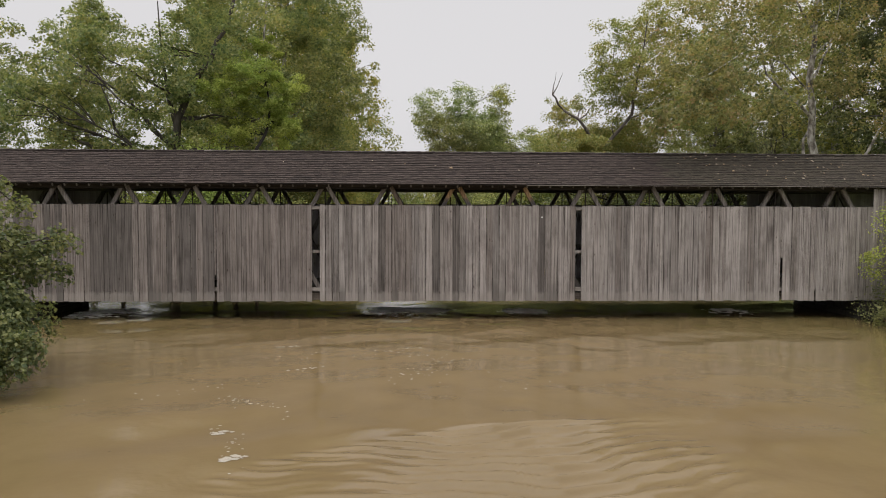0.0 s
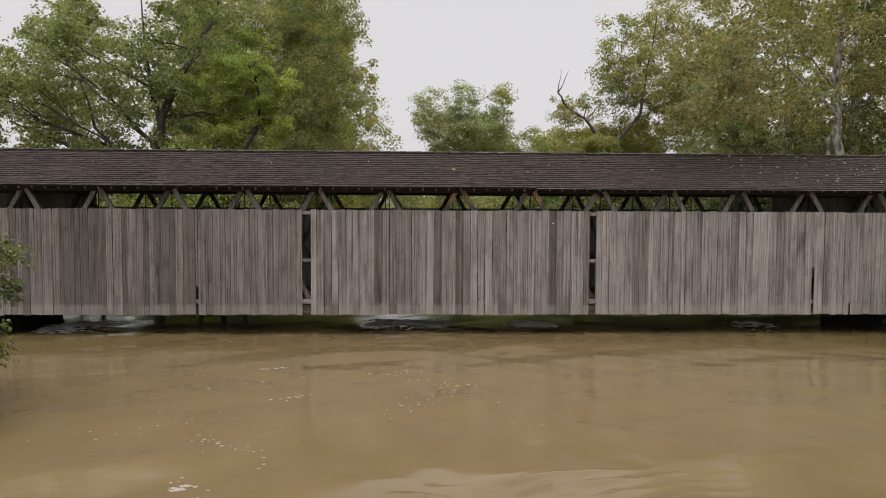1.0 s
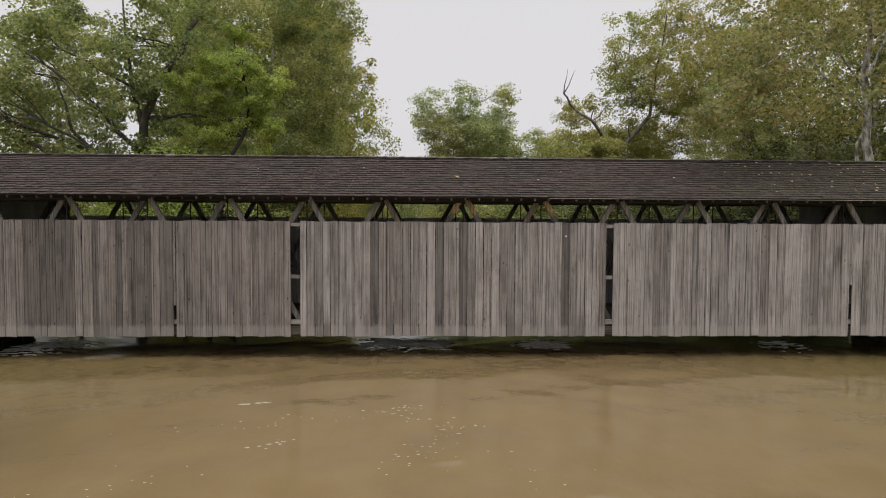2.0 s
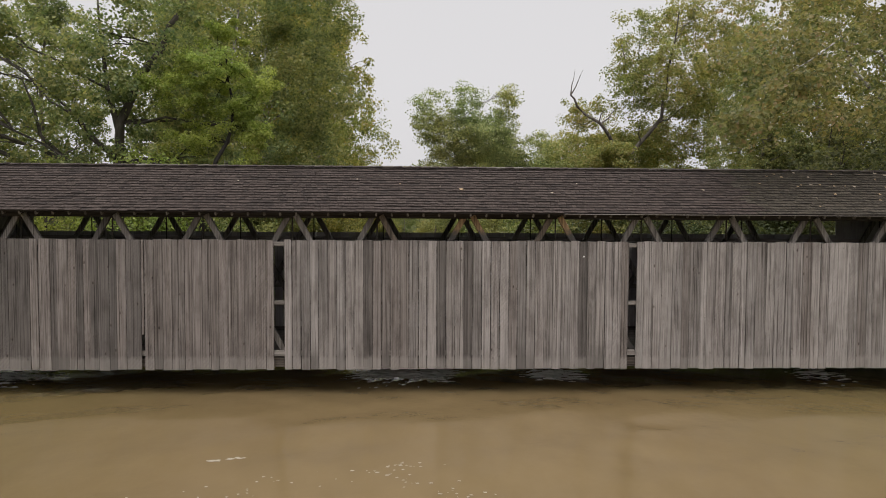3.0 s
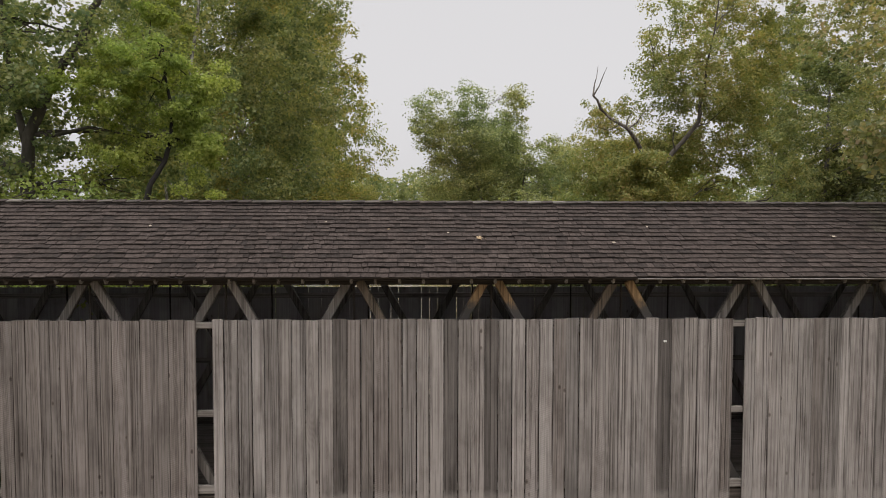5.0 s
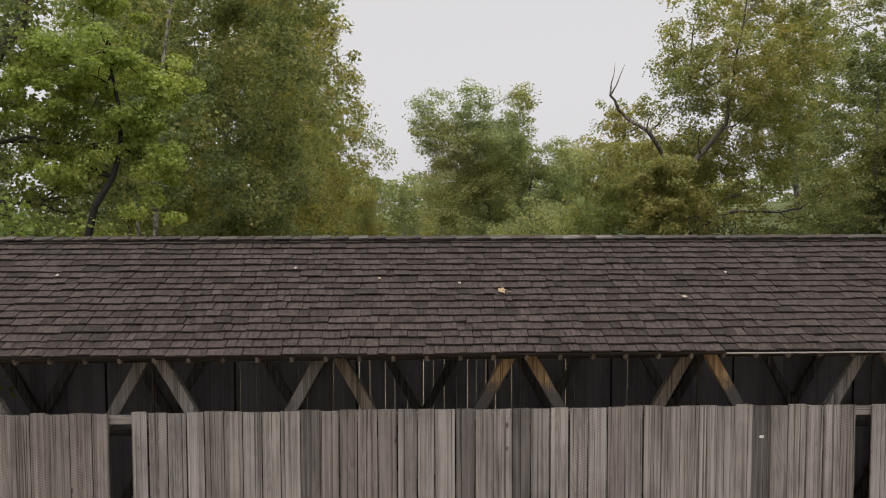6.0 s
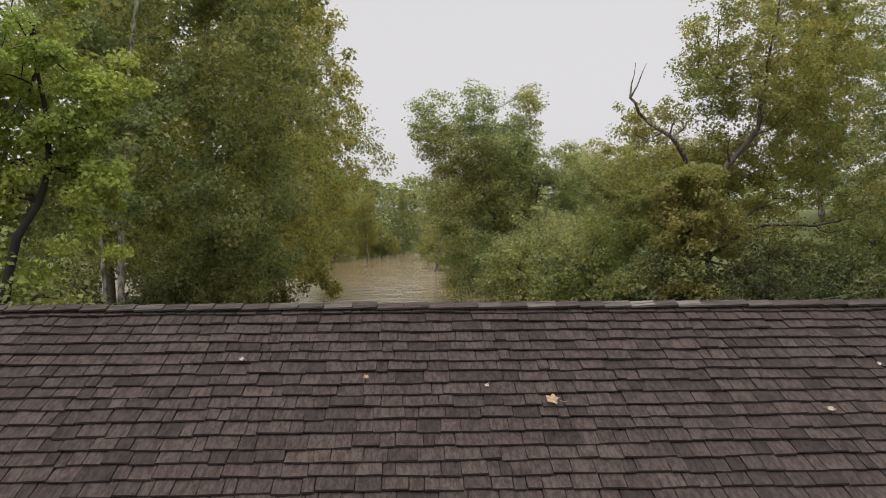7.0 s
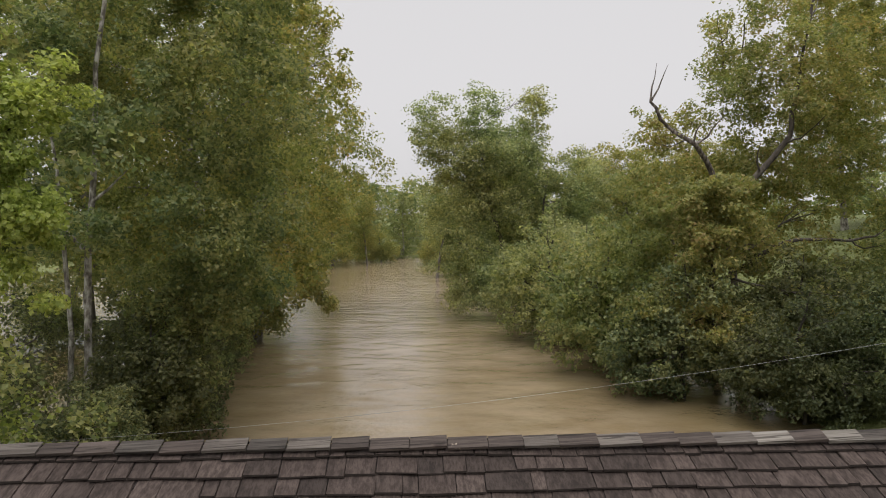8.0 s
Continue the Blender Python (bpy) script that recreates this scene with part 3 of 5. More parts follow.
for a, b in zip(run, run[1:]):
    gap = rng.choice((0.003, 0.005, 0.008, 0.010)) if -6.6 < a < 3.0 else rng.choice((0.002, 0.002, 0.003, 0.006))
    bottom = rng.uniform(-0.34, -0.24) + max(k * math.exp(-((((a + b) / 2 - u) / v) ** 2)) for u, v, k in ((-13.0, 1.2, 0.24), (-1.5, 1.2, 0.22), (11.2, 0.8, 0.34)))
    head = 4.02 if a < -13.4 or b > 12.9 else 3.47
    m = pose((a + b) / 2, FAR_Y + 0.012 + rng.uniform(-0.006, 0.006), (head + bottom) / 2, 0, rng.uniform(-0.15, 0.15), 0)
    part("board", far_board_mesh, far_frame, far_frame.matrix_basis.inverted() @ m @ Matrix.Diagonal((b - a - gap, 1, head - bottom, 1)))

# roof: sheathing, rafters, shingles, ridge caps
SLOPE = math.atan2(RIDGE_Z - EAVE_Z, MID_Y - EAVE_Y)
RUN = math.hypot(RIDGE_Z - EAVE_Z, MID_Y - EAVE_Y)
CY, SY = math.cos(SLOPE), math.sin(SLOPE)


def on_roof(s, out, far=False):
    """y and z of a place s up the slope and out from it."""
    y = EAVE_Y + s * CY - out * SY
    z = EAVE_Z + s * SY + out * CY
    return (2 * MID_Y - y if far else y), z


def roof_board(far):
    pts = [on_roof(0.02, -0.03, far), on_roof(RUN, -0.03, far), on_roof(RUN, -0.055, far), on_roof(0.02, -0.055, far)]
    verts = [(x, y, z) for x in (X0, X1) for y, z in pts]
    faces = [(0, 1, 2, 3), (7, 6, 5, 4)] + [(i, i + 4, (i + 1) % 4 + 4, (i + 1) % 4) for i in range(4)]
    return mesh_of("roof", verts, faces, EAVE_SHADE)


roof = part("roof", roof_board(False), bridge, label="dark weathered wooden shingle roof with a slight sag")
roof_far = part("roof", roof_board(True), bridge, label="far slope of the wooden shingle roof")
for x in np.arange(X0 + 0.09, X1, 0.409):
    for far in (False, True):
        a, b = on_roof(0.05, -0.115, far), on_roof(RUN - 0.03, -0.115, far)
        beam("rafter", (x, *a), (x, *b), 0.055, 0.11, PALE_BEAM if rng.random() < 0.6 else TIMBER, bridge)
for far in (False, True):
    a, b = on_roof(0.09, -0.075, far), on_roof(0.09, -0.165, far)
    beam("fascia", (X0, (a[0] + b[0]) / 2, (a[1] + b[1]) / 2 + 0.01), (X1, (a[0] + b[0]) / 2, (a[1] + b[1]) / 2 + 0.01), 0.03, 0.09, EAVE_SHADE, bridge)

lath_y, lath_z = on_roof(-0.012, -0.034)
part("eave_lath", box_mesh("eave_lath", X1 - 2.75, 0.03, 0.016, NAILER, 0.003), bridge, pose((X1 + 2.75) / 2, lath_y, lath_z), "pale bare lath under the first shingles")

COURSES = 18
EXPOSE = RUN / COURSES
SH_LEN = EXPOSE * 1.5


def shingle_verts(w, thick, length):
    """A tapered shingle: butt at the low end (local y = 0), thin head; z is out of the roof."""
    e = 0.003
    return [(-w / 2, 0, 0), (w / 2, 0, 0), (w / 2 - e, 0.002, thick), (-w / 2 + e, 0.002, thick),
            (-w / 2, length, 0), (w / 2, length, 0), (w / 2 - e, length, 0.004), (-w / 2 + e, length, 0.004)]


SH_FACES = [(0, 1, 2, 3), (5, 4, 7, 6), (3, 2, 6, 7), (0, 4, 5, 1), (1, 5, 6, 2), (4, 0, 3, 7)]
BUTT_SHADE = plain("butt_shade", (0.038, 0.030, 0.026), 0.9)


def with_butt(me):
    """Gives every shingle butt in a mesh a darker colour, for the course shadow lines."""
    me.materials.append(BUTT_SHADE)
    n = len(me.polygons)
    me.polygons.foreach_set("material_index", (np.arange(n) % len(SH_FACES) == 0).astype(np.int32))
    me.update()
    return me


shingle_mesh = with_butt(mesh_of("shingle", shingle_verts(1, 0.014, SH_LEN), SH_FACES, SHINGLE))
roof_frame = Matrix.Translation((0, EAVE_Y, EAVE_Z)) @ pose(0, 0, 0, math.degrees(SLOPE), 0, 0)
rest_v, rest_f, mossy_v, mossy_f, far_v, far_f = [], [], [], [], [], []
made = 0
lift = math.degrees(math.atan2(0.018, EXPOSE))
wave = lambda c, x: 0.012 * math.sin(x * 0.8 + c * 1.3) + 0.009 * math.sin(x * 2.3 + c * 2.1)
for course in range(COURSES):
    for far in (False, True):
        x = X0 + rng.uniform(-0.1, 0.1)
        while x < X1:
            w = rng.choice((0.10, 0.13, 0.16, 0.19, 0.22, 0.25, 0.3)) * rng.uniform(0.9, 1.1)
            w *= 1.5 if far else 1.0
            xm = x + w / 2
            s = course * EXPOSE + wave(course, xm) * 0.8 + rng.uniform(-0.012, 0.012)
            local = pose(xm, s, rng.uniform(0.0, 0.008) - 0.010, -lift + rng.uniform(-1.0, 1.2), rng.uniform(-1.6, 1.6), rng.uniform(-2.3, 2.3))
            m = roof_frame @ local
            reach = 0.62 if course == COURSES - 1 else 1.0
            if not far and 3 <= course < COURSES and -2.35 < xm < 1.75 and made < 300:
                part("shingle", shingle_mesh, roof, m @ Matrix.Diagonal((w - 0.005, reach, rng.uniform(0.75, 1.3), 1)))
                made += 1
            else:
                if far:
                    m = Matrix.Translation((0, 2 * MID_Y, 0)) @ pose(0, 0, 0, 0, 0, 180) @ m
                v, f = (far_v, far_f) if far else ((mossy_v, mossy_f) if xm > 8.0 + 0.25 * math.sin(course) else (rest_v, rest_f))
                n = len(v)
                v += [tuple(m @ Vector(p)) for p in shingle_verts(w - 0.005, 0.014 * rng.uniform(0.75, 1.25), SH_LEN * reach)]
                f += [tuple(i + n for i in q) for q in SH_FACES]
            x += w
tagged(part("shingles", with_butt(mesh_of("shingles", rest_v, rest_f, SHINGLE_STUFF)), roof), kind="stuff")
tagged(part("shingles", with_butt(mesh_of("shingles", mossy_v, mossy_f, MOSSY)), roof, label="browner mossy wooden shingles"), kind="stuff")
tagged(part("shingles", with_butt(mesh_of("shingles", far_v, far_f, SHINGLE_STUFF)), roof_far), kind="stuff")
cap_mesh, worn_cap, pale_cap = (mesh_of("ridge_cap", shingle_verts(1, 0.02, 0.128), SH_FACES, mat) for mat in (CAPS, WORN_CAP, PALE_CAP))
x = X0
while x < X1:
    w = rng.uniform(0.24, 0.31)
    m = roof_frame @ pose(x + w / 2, RUN - 0.118 + rng.uniform(-0.008, 0.008), 0.026, -2.5 + rng.uniform(-1, 1), rng.uniform(-3.6, -2.4), rng.uniform(-0.8, 0.8))
    pale = any(a < x + w / 2 < a + 0.29 for a in (1.15, 1.72, -9.2))
    part("ridge_cap", pale_cap if pale else worn_cap if rng.random() < 0.4 else cap_mesh, roof, m @ Matrix.Diagonal((w - 0.004, 1, 1, 1)))
    m = Matrix.Translation((0, 2 * MID_Y, 0)) @ pose(0, 0, 0, 0, 0, 180) @ roof_frame @ pose(x + w / 2, RUN - 0.14, 0.012, -2.5, 0, 0)
    part("ridge_cap", cap_mesh, roof_far, m @ Matrix.Diagonal((w - 0.004, 1, 0.8, 1)))
    x += w

# gable ends close the roof
for x in (X0, X1):
    verts = [(x + d, y, z) for d in (-0.02, 0.02) for y, z in ((0.0, 3.9), (FAR_Y, 3.9), (MID_Y, RIDGE_Z - 0.09))]
    part("gable", mesh_of("gable", verts, [(0, 2, 1), (3, 4, 5), (0, 1, 4, 3), (1, 2, 5, 4), (2, 0, 3, 5)], FAR_WALL), bridge)


# stone abutments under both ends
def abutment(name, x0, x1):
    ab = tagged(new(name), "rough cut stone bridge abutment standing in the flood", "abutment", "abutments of the bridge")
    core = part("core", box_mesh("core", x1 - x0 - 0.1, FAR_Y - 0.1, 2.3, STONE), ab, pose((x0 + x1) / 2, MID_Y, -1.18))
    for side in (0, 1):
        z = -2.3
        while z < -0.05:
            h = 0.38
            y = 0.0
            while y < FAR_Y - 0.2:
                l = min(rng.uniform(0.5, 0.95), FAR_Y - y)
                bx = x0 if side == 0 else x1
                part("stone", box_mesh("stone", 0.4, l - 0.015, h - 0.015, STONE, 0.025), ab, pose(bx + rng.uniform(-0.02, 0.02), y + l / 2, z + h / 2 - 0.06))
                y += l
            z += h
    for k in range(int((x1 - x0) / 0.7)):
        for row in range(6):
            part("stone", box_mesh("stone", 0.68, 0.4, 0.365, STONE, 0.025), ab, pose(x0 + 0.55 + k * 0.7 + 0.2 * (row % 2), 0.1, -2.17 + row * 0.38))
    return ab


abutment("abutment", -18.8, -14.7)
abutment("abutment", 15.2, 18.8)


# ---- trees ----
def limb_path(a, b, nr, n=6, sag=0.12, wob=0.12):
    a, b = np.array(a, float), np.array(b, float)
    length = np.linalg.norm(b - a)
    pts = []
    for i in range(n + 1):
        t = i / n
        p = a + (b - a) * t + nr.normal(0, wob * length / n, 3) * (0 < i < n)
        p[2] += sag * length * math.sin(math.pi * t)
        pts.append(p)
    return pts


def leaves_mesh(name, centres, spread, count, size, mat, nr, middle, droop=0.0, folded=False):
    """Folded leaf blades scattered in clumps round the centres."""
    c = np.repeat(centres, count, axis=0)
    s = np.repeat(spread, count)
    off = nr.normal(0, 1, c.shape)
    off /= np.linalg.norm(off, axis=1)[:, None]
    rad = nr.uniform(0.15, 1.0, len(c)) ** 0.6
    p = c + off * (s * rad)[:, None] * np.array([1, 1, 0.58])
    p[:, 2] -= droop * nr.uniform(0, 1, len(c)) ** 2
    out = p - middle
    out /= np.linalg.norm(out, axis=1)[:, None] + 1e-6
    nrm = out * 0.3 + off * 0.4 + np.array([0, 0, 0.70]) + nr.normal(0, 0.7, p.shape)
    nrm /= np.linalg.norm(nrm, axis=1)[:, None]
    d = nr.normal(0, 1, p.shape) + out * 0.5 - np.array([0, 0, 0.35])
    d -= nrm * (d * nrm).sum(1)[:, None]
    d /= np.linalg.norm(d, axis=1)[:, None] + 1e-9
    w = np.cross(nrm, d)
    L = size * nr.uniform(0.6, 1.35, len(c))[:, None]
    if not folded:
        verts = np.stack([p - d * L * 0.5, p + d * L * 0.32 - w * L * 0.5, p + d * L * 0.5 + w * L * 0.38], 1).reshape(-1, 3)
        return grid_mesh(name, verts, np.arange(len(c) * 3).reshape(-1, 3), mat)
    fold = nrm * L * 0.14
    verts = np.stack([p - d * L * 0.5, p - w * L * 0.42 + fold, p + d * L * 0.5, p + w * L * 0.42 + fold], 1).reshape(-1, 3)
    quads = np.arange(len(c) * 4).reshape(-1, 4)
    return grid_mesh(name, verts, quads, mat)


def tree_meshes(seed, path, lobes, bark, leaf, per, size, trunk_r=0.28, clump_r=0.95, fill=0.45, limbs=14, droop=0.0, extra=(), folded=False):
    """Meshes of a tree standing at the origin: trunk with limbs, and crown. path: places of the trunk from the foot up.
    lobes: masses of the crown, each with its middle, half width, half height and number of clumps. extra: bare limbs, paths and root radius."""
    nr = np.random.RandomState(seed)
    path = [np.array(p, float) for p in path]
    fine = []
    for a, b in zip(path, path[1:]):
        for t in (0, 0.34, 0.67):
            fine.append(a + (b - a) * t + nr.normal(0, 0.05, 3) * (t > 0))
    fine.append(path[-1])
    n = len(fine)
    radii = [trunk_r * (1.3 if i == 0 else (1 - 0.92 * i / (n - 1)) ** 0.75) for i in range(n)]
    verts, quads = tube(fine, radii, 9)
    verts, quads = list(verts), list(quads)

    def add(points, rad, sides=6):
        v, q = tube(points, rad, sides)
        quads.extend(tuple(i + len(verts) for i in f) for f in q)
        verts.extend(v)

    if not folded:
        # finer foliage where single leaves are too far off to be seen folded
        lobes = [(x, y, z, r, h, int(count * 2.2)) for x, y, z, r, h, count in lobes]
        per, size, clump_r = int(per * 0.92), size * 0.76, clump_r * 0.70
    centres, spread = [], []
    for x, y, z, r, h, count in lobes:
        d = nr.normal(0, 1, (count, 3))
        d /= np.linalg.norm(d, axis=1)[:, None]
        reach = (fill + (1 - fill) * nr.uniform(0, 1, count) ** 0.55)[:, None] * (1 + 0.16 * np.sin(d[:, :1] * 5 + d[:, 2:] * 4 + x))
        c = np.array([x, y, z]) + d * reach * np.array([r, r, h])
        centres.append(c)
        spread.append(clump_r * nr.uniform(0.55, 1.3, count) * min(1.0, 0.55 + 0.18 * r))
    centres, spread = np.concatenate(centres), np.concatenate(spread)
    keep = centres[:, 2] > 0.3
    centres, spread = centres[keep], spread[keep]
    zs = np.array([p[2] for p in fine])
    for j in nr.choice(len(centres), min(limbs, len(centres)), replace=False):
        c = centres[j]
        flat = min(np.hypot(*(c[:2] - p[:2])) for p in fine)
        start_h = np.clip(c[2] - flat * nr.uniform(0.5, 1.0), 0.25 * zs[-1], zs[-1] * 0.97)
        k = int(np.clip(np.searchsorted(zs, start_h), 1, n - 1))
        a = fine[k]
        r0 = max(radii[k] * 0.32, 0.02)
        p1 = limb_path(a, c, nr, 6, 0.06, 0.10)
        add(p1, [r0 * (1 - i / 7) + 0.012 for i in range(7)])
        for m in np.argsort(((centres - c) ** 2).sum(1))[1:5]:
            add(limb_path(p1[4], centres[m], nr, 4, 0.05, 0.12), [0.35 * r0 * (1 - i / 5) + 0.008 for i in range(5)], 5)
    for points, r0 in extra:
        q = []
        for a, b in zip(points, points[1:]):
            a, b = np.array(a, float), np.array(b, float)
            q += [a, a + (b - a) * 0.5 + nr.normal(0, 0.06, 3)]
        q.append(np.array(points[-1], float))
        add(q, [r0 * (1 - 0.85 * i / (len(q) - 1)) + 0.006 for i in range(len(q))], 7)
    middle = centres.mean(0)
    wood_me = grid_mesh("trunk", np.array(verts), np.array(quads), bark, True)
    crown_me = leaves_mesh("crown", centres, spread, per, size, leaf, nr, middle, droop, folded)
    return wood_me, crown_me


def clumps(seed, lobes, clump_r=1.05, fill=0.3):
    """Middles and radii of the leaf clumps of a crown made of lobes."""
    nr = np.random.RandomState(seed)
    centres, spread = [], []
    for x, y, z, r, h, count in lobes:
        d = nr.normal(0, 1, (count, 3))
        d /= np.linalg.norm(d, axis=1)[:, None]
        centres.append(np.array([x, y, z]) + d * (fill + (1 - fill) * nr.uniform(0, 1, (count, 1)) ** 0.55) * np.array([r, r, h]))
        spread.append(clump_r * nr.uniform(0.55, 1.3, count))
    return np.concatenate(centres), np.concatenate(spread)


def tall_lobes(seed, height, radius, low, count, wide_at=0.45):
    """Lobes that build up a tall crown of uneven outline."""
    r = np.random.RandomState(seed)
    out = []
    steps = 7
    for i in range(steps):
        t = (i + 0.5) / steps
        z = low + (height - low) * t
        k = 0.72 + 0.28 * math.sin(min(1, t / wide_at) * math.pi / 2) if t < wide_at else math.cos((t - wide_at) / (1 - wide_at) * 1.25)
        rr = radius * k
        n = 3 if rr > radius * 0.55 else 2
        a0 = r.uniform(0, 6.28)
        for m in range(n):
            a = a0 + m * 6.283 / n + r.uniform(-0.4, 0.4)
            d = rr * r.uniform(0.42, 0.6)
            out.append((d * math.cos(a), d * math.sin(a), z + r.uniform(-0.8, 0.8), rr * r.uniform(0.48, 0.62), (height - low) / steps * r.uniform(0.75, 1.05), int(count / (steps * n) * r.uniform(0.85, 1.15))))
    return out


def tree(meshes, x, y, turn=0.0, scale=1.0, label="", category="tree", group="", leaf=None, name="tree", z=None):
    t = tagged(new(name), label, category, group)
    gz = float(ground_height(np.array(x), np.array(y))) if z is None else z
    t.matrix_basis = pose(x, y, gz, 0, 0, turn) @ Matrix.Scale(scale, 4)
    part("trunk", meshes[0], t)
    me = meshes[1]
    if leaf is not None:
        me = me.copy()
        me.materials[0] = leaf
    part("crown", me, t)
    return t


UP = lambda h, wob=0.3: [(0, 0, -1.5), (wob, 0, h * 0.3), (-wob * 0.6, wob, h * 0.6), (wob * 0.3, -wob * 0.4, h * 0.93)]
BIG_A = tree_meshes(11, UP(25), tall_lobes(1, 25, 6.0, 1.0, 300), BARK_PALE, LEAF_OLIVE, 85, 0.235, 0.34, clump_r=1.2, limbs=18)
BIG_D = tree_meshes(19, UP(25), tall_lobes(5, 25, 6.9, 6.4, 350, 0.35), BARK_PALE, LEAF_OLIVE, 74, 0.26, 0.34, clump_r=1.05, limbs=18, droop=0.6)
BIG_B = tree_meshes(12, UP(23), tall_lobes(2, 23, 5.6, 4.5, 330), BARK_GREY, LEAF_GREEN, 78, 0.24, 0.32, clump_r=1.2, limbs=16)
BIG_C = tree_meshes(13, UP(22, 0.6), tall_lobes(3, 22, 5.8, 3.0, 290), BARK_PALE, LEAF_AUTUMN, 78, 0.25, 0.34, clump_r=1.05, fill=0.4, limbs=26)
BUSH_A = tree_meshes(17, UP(4.6, 0.2), [(0, 0, 2.4, 2.4, 2.2, 38), (1.3, 0.6, 1.6, 1.7, 1.5, 20), (-1.4, 0.4, 1.9, 1.7, 1.7, 20)], BARK_DARK, LEAF_GREEN, 190, 0.088, 0.09, clump_r=0.75, limbs=16, droop=0.3, folded=True)
BUSH_B = tree_meshes(18, UP(6.4, 0.3), [(0, 0, 3.6, 2.7, 2.9, 70), (1.6, -0.6, 2.2, 2.2, 2.0, 45), (-1.5, 0.8, 2.6, 2.2, 2.3, 45), (0.2, -1.4, 1.6, 2.0, 1.6, 35)], BARK_DARK, LEAF_DARK, 54, 0.205, 0.12, clump_r=0.8, limbs=18, droop=0.4)

BIG_E = tree_meshes(27, UP(25), tall_lobes(6, 25, 6.6, 6.0, 350, 0.35) + [(3.2, -1.5, 6.4, 1.6, 0.8, 9), (4.1, -2.0, 5.3, 1.0, 0.6, 5), (4.7, -2.2, 4.3, 0.6, 0.5, 3), (1.8, -1.0, 6.2, 2.2, 1.2, 14), (0.0, -0.6, 3.6, 2.4, 1.6, 20)],
                    BARK_PALE, LEAF_OLIVE, 74, 0.26, 0.34, clump_r=1.05, limbs=18, droop=0.5, extra=[([(0.2, 0, 8.0), (2.4, -1.2, 7.2), (4.0, -2.0, 5.6), (4.9, -2.2, 4.0)], 0.06)])
BIG_F = tree_meshes(28, [(-4.2, 0, -1.5), (-3.0, 0, 5.0), (-0.9, 0, 12.0), (0.1, 0, 23.0)], tall_lobes(5, 25, 6.9, 6.4, 350, 0.35), BARK_PALE, LEAF_OLIVE, 74, 0.26, 0.34, clump_r=1.05, limbs=14, droop=0.6)
for x, y, turn, s, me, leaf in (
        (-10.8, 30.0, 100, 0.98, BIG_D, None), (-11.0, 42.0, 0, 0.98, BIG_E, None), (-10.9, 56.0, 0, 1.02, BIG_F, None), (-18.5, 78.0, 150, 0.74, BIG_A, None),
        (-27.0, 33.0, 70, 0.9, BIG_B, LEAF_DARK), (-17.5, 34.0, 260, 0.95, BIG_B, None), (-21.0, 48.0, 10, 1.0, BIG_B, None), (-14.6, 119.0, 90, 0.58, BIG_A, LEAF_DARK), (-8.4, 119.0, 10, 0.56, BIG_A, LEAF_DARK), (-3.0, 124.0, 60, 0.5, BIG_A, LEAF_DARK)):
    tree(me, x, y, turn, s, "tall leafy olive-green river tree on the flooded bank", group="trees on the banks", leaf=leaf)

PALE = tree_meshes(20, [(0, 0, -1.9), (0.15, 0, 5.0), (0.5, 0, 10.0), (1.0, 0.2, 16.0), (1.4, 0.4, 22.0)],
                   [(1.6, 0.5, 21.0, 3.6, 3.0, 50), (4.2, 1.5, 16.0, 3.0, 2.6, 44), (-1.8, 2.6, 16.0, 3.0, 2.6, 36), (4.4, 0.6, 11.6, 2.6, 2.2, 40), (-1.2, 2.8, 11.0, 2.4, 2.0, 28), (3.9, 1.2, 8.0, 2.4, 1.9, 38), (2.2, 2.6, 13.0, 2.8, 2.4, 34),
                    (3.6, 2.5, 5.4, 2.0, 1.8, 34), (2.0, 3.0, 4.6, 2.2, 2.0, 34), (2.0, 1.9, 2.2, 1.7, 1.6, 30), (-2.2, 0.2, 19.0, 2.6, 2.2, 30), (-1.0, 1.2, 12.6, 1.4, 1.2, 12), (0.9, -1.2, 7.4, 0.9, 0.6, 7), (-0.9, -1.2, 12.8, 1.3, 1.0, 12), (1.3, -1.3, 10.4, 1.2, 0.8, 10), (-2.2, 0.6, 7.4, 1.6, 1.2, 14)],
                   BARK_PALE, LEAF_OLIVE, 115, 0.175, 0.135, clump_r=1.0, limbs=0, droop=0.3,
                   extra=[([(0.2, 0, 6.5), (-1.6, -0.3, 8.8), (-2.6, -0.2, 10.0)], 0.07), ([(0.3, 0, 8.0), (1.6, -0.4, 9.0)], 0.06), ([(-0.7, 0.3, -1.0), (-0.5, 0.3, 4.0), (-0.9, 0.5, 9.0), (-1.6, 0.9, 13.0)], 0.11)])
tree(PALE, -11.3, 19.5, 0, 1.0, "tall green tree with pale peeling trunks on the flooded bank", group="trees on the banks", z=-0.6, leaf=LEAF_DARK)

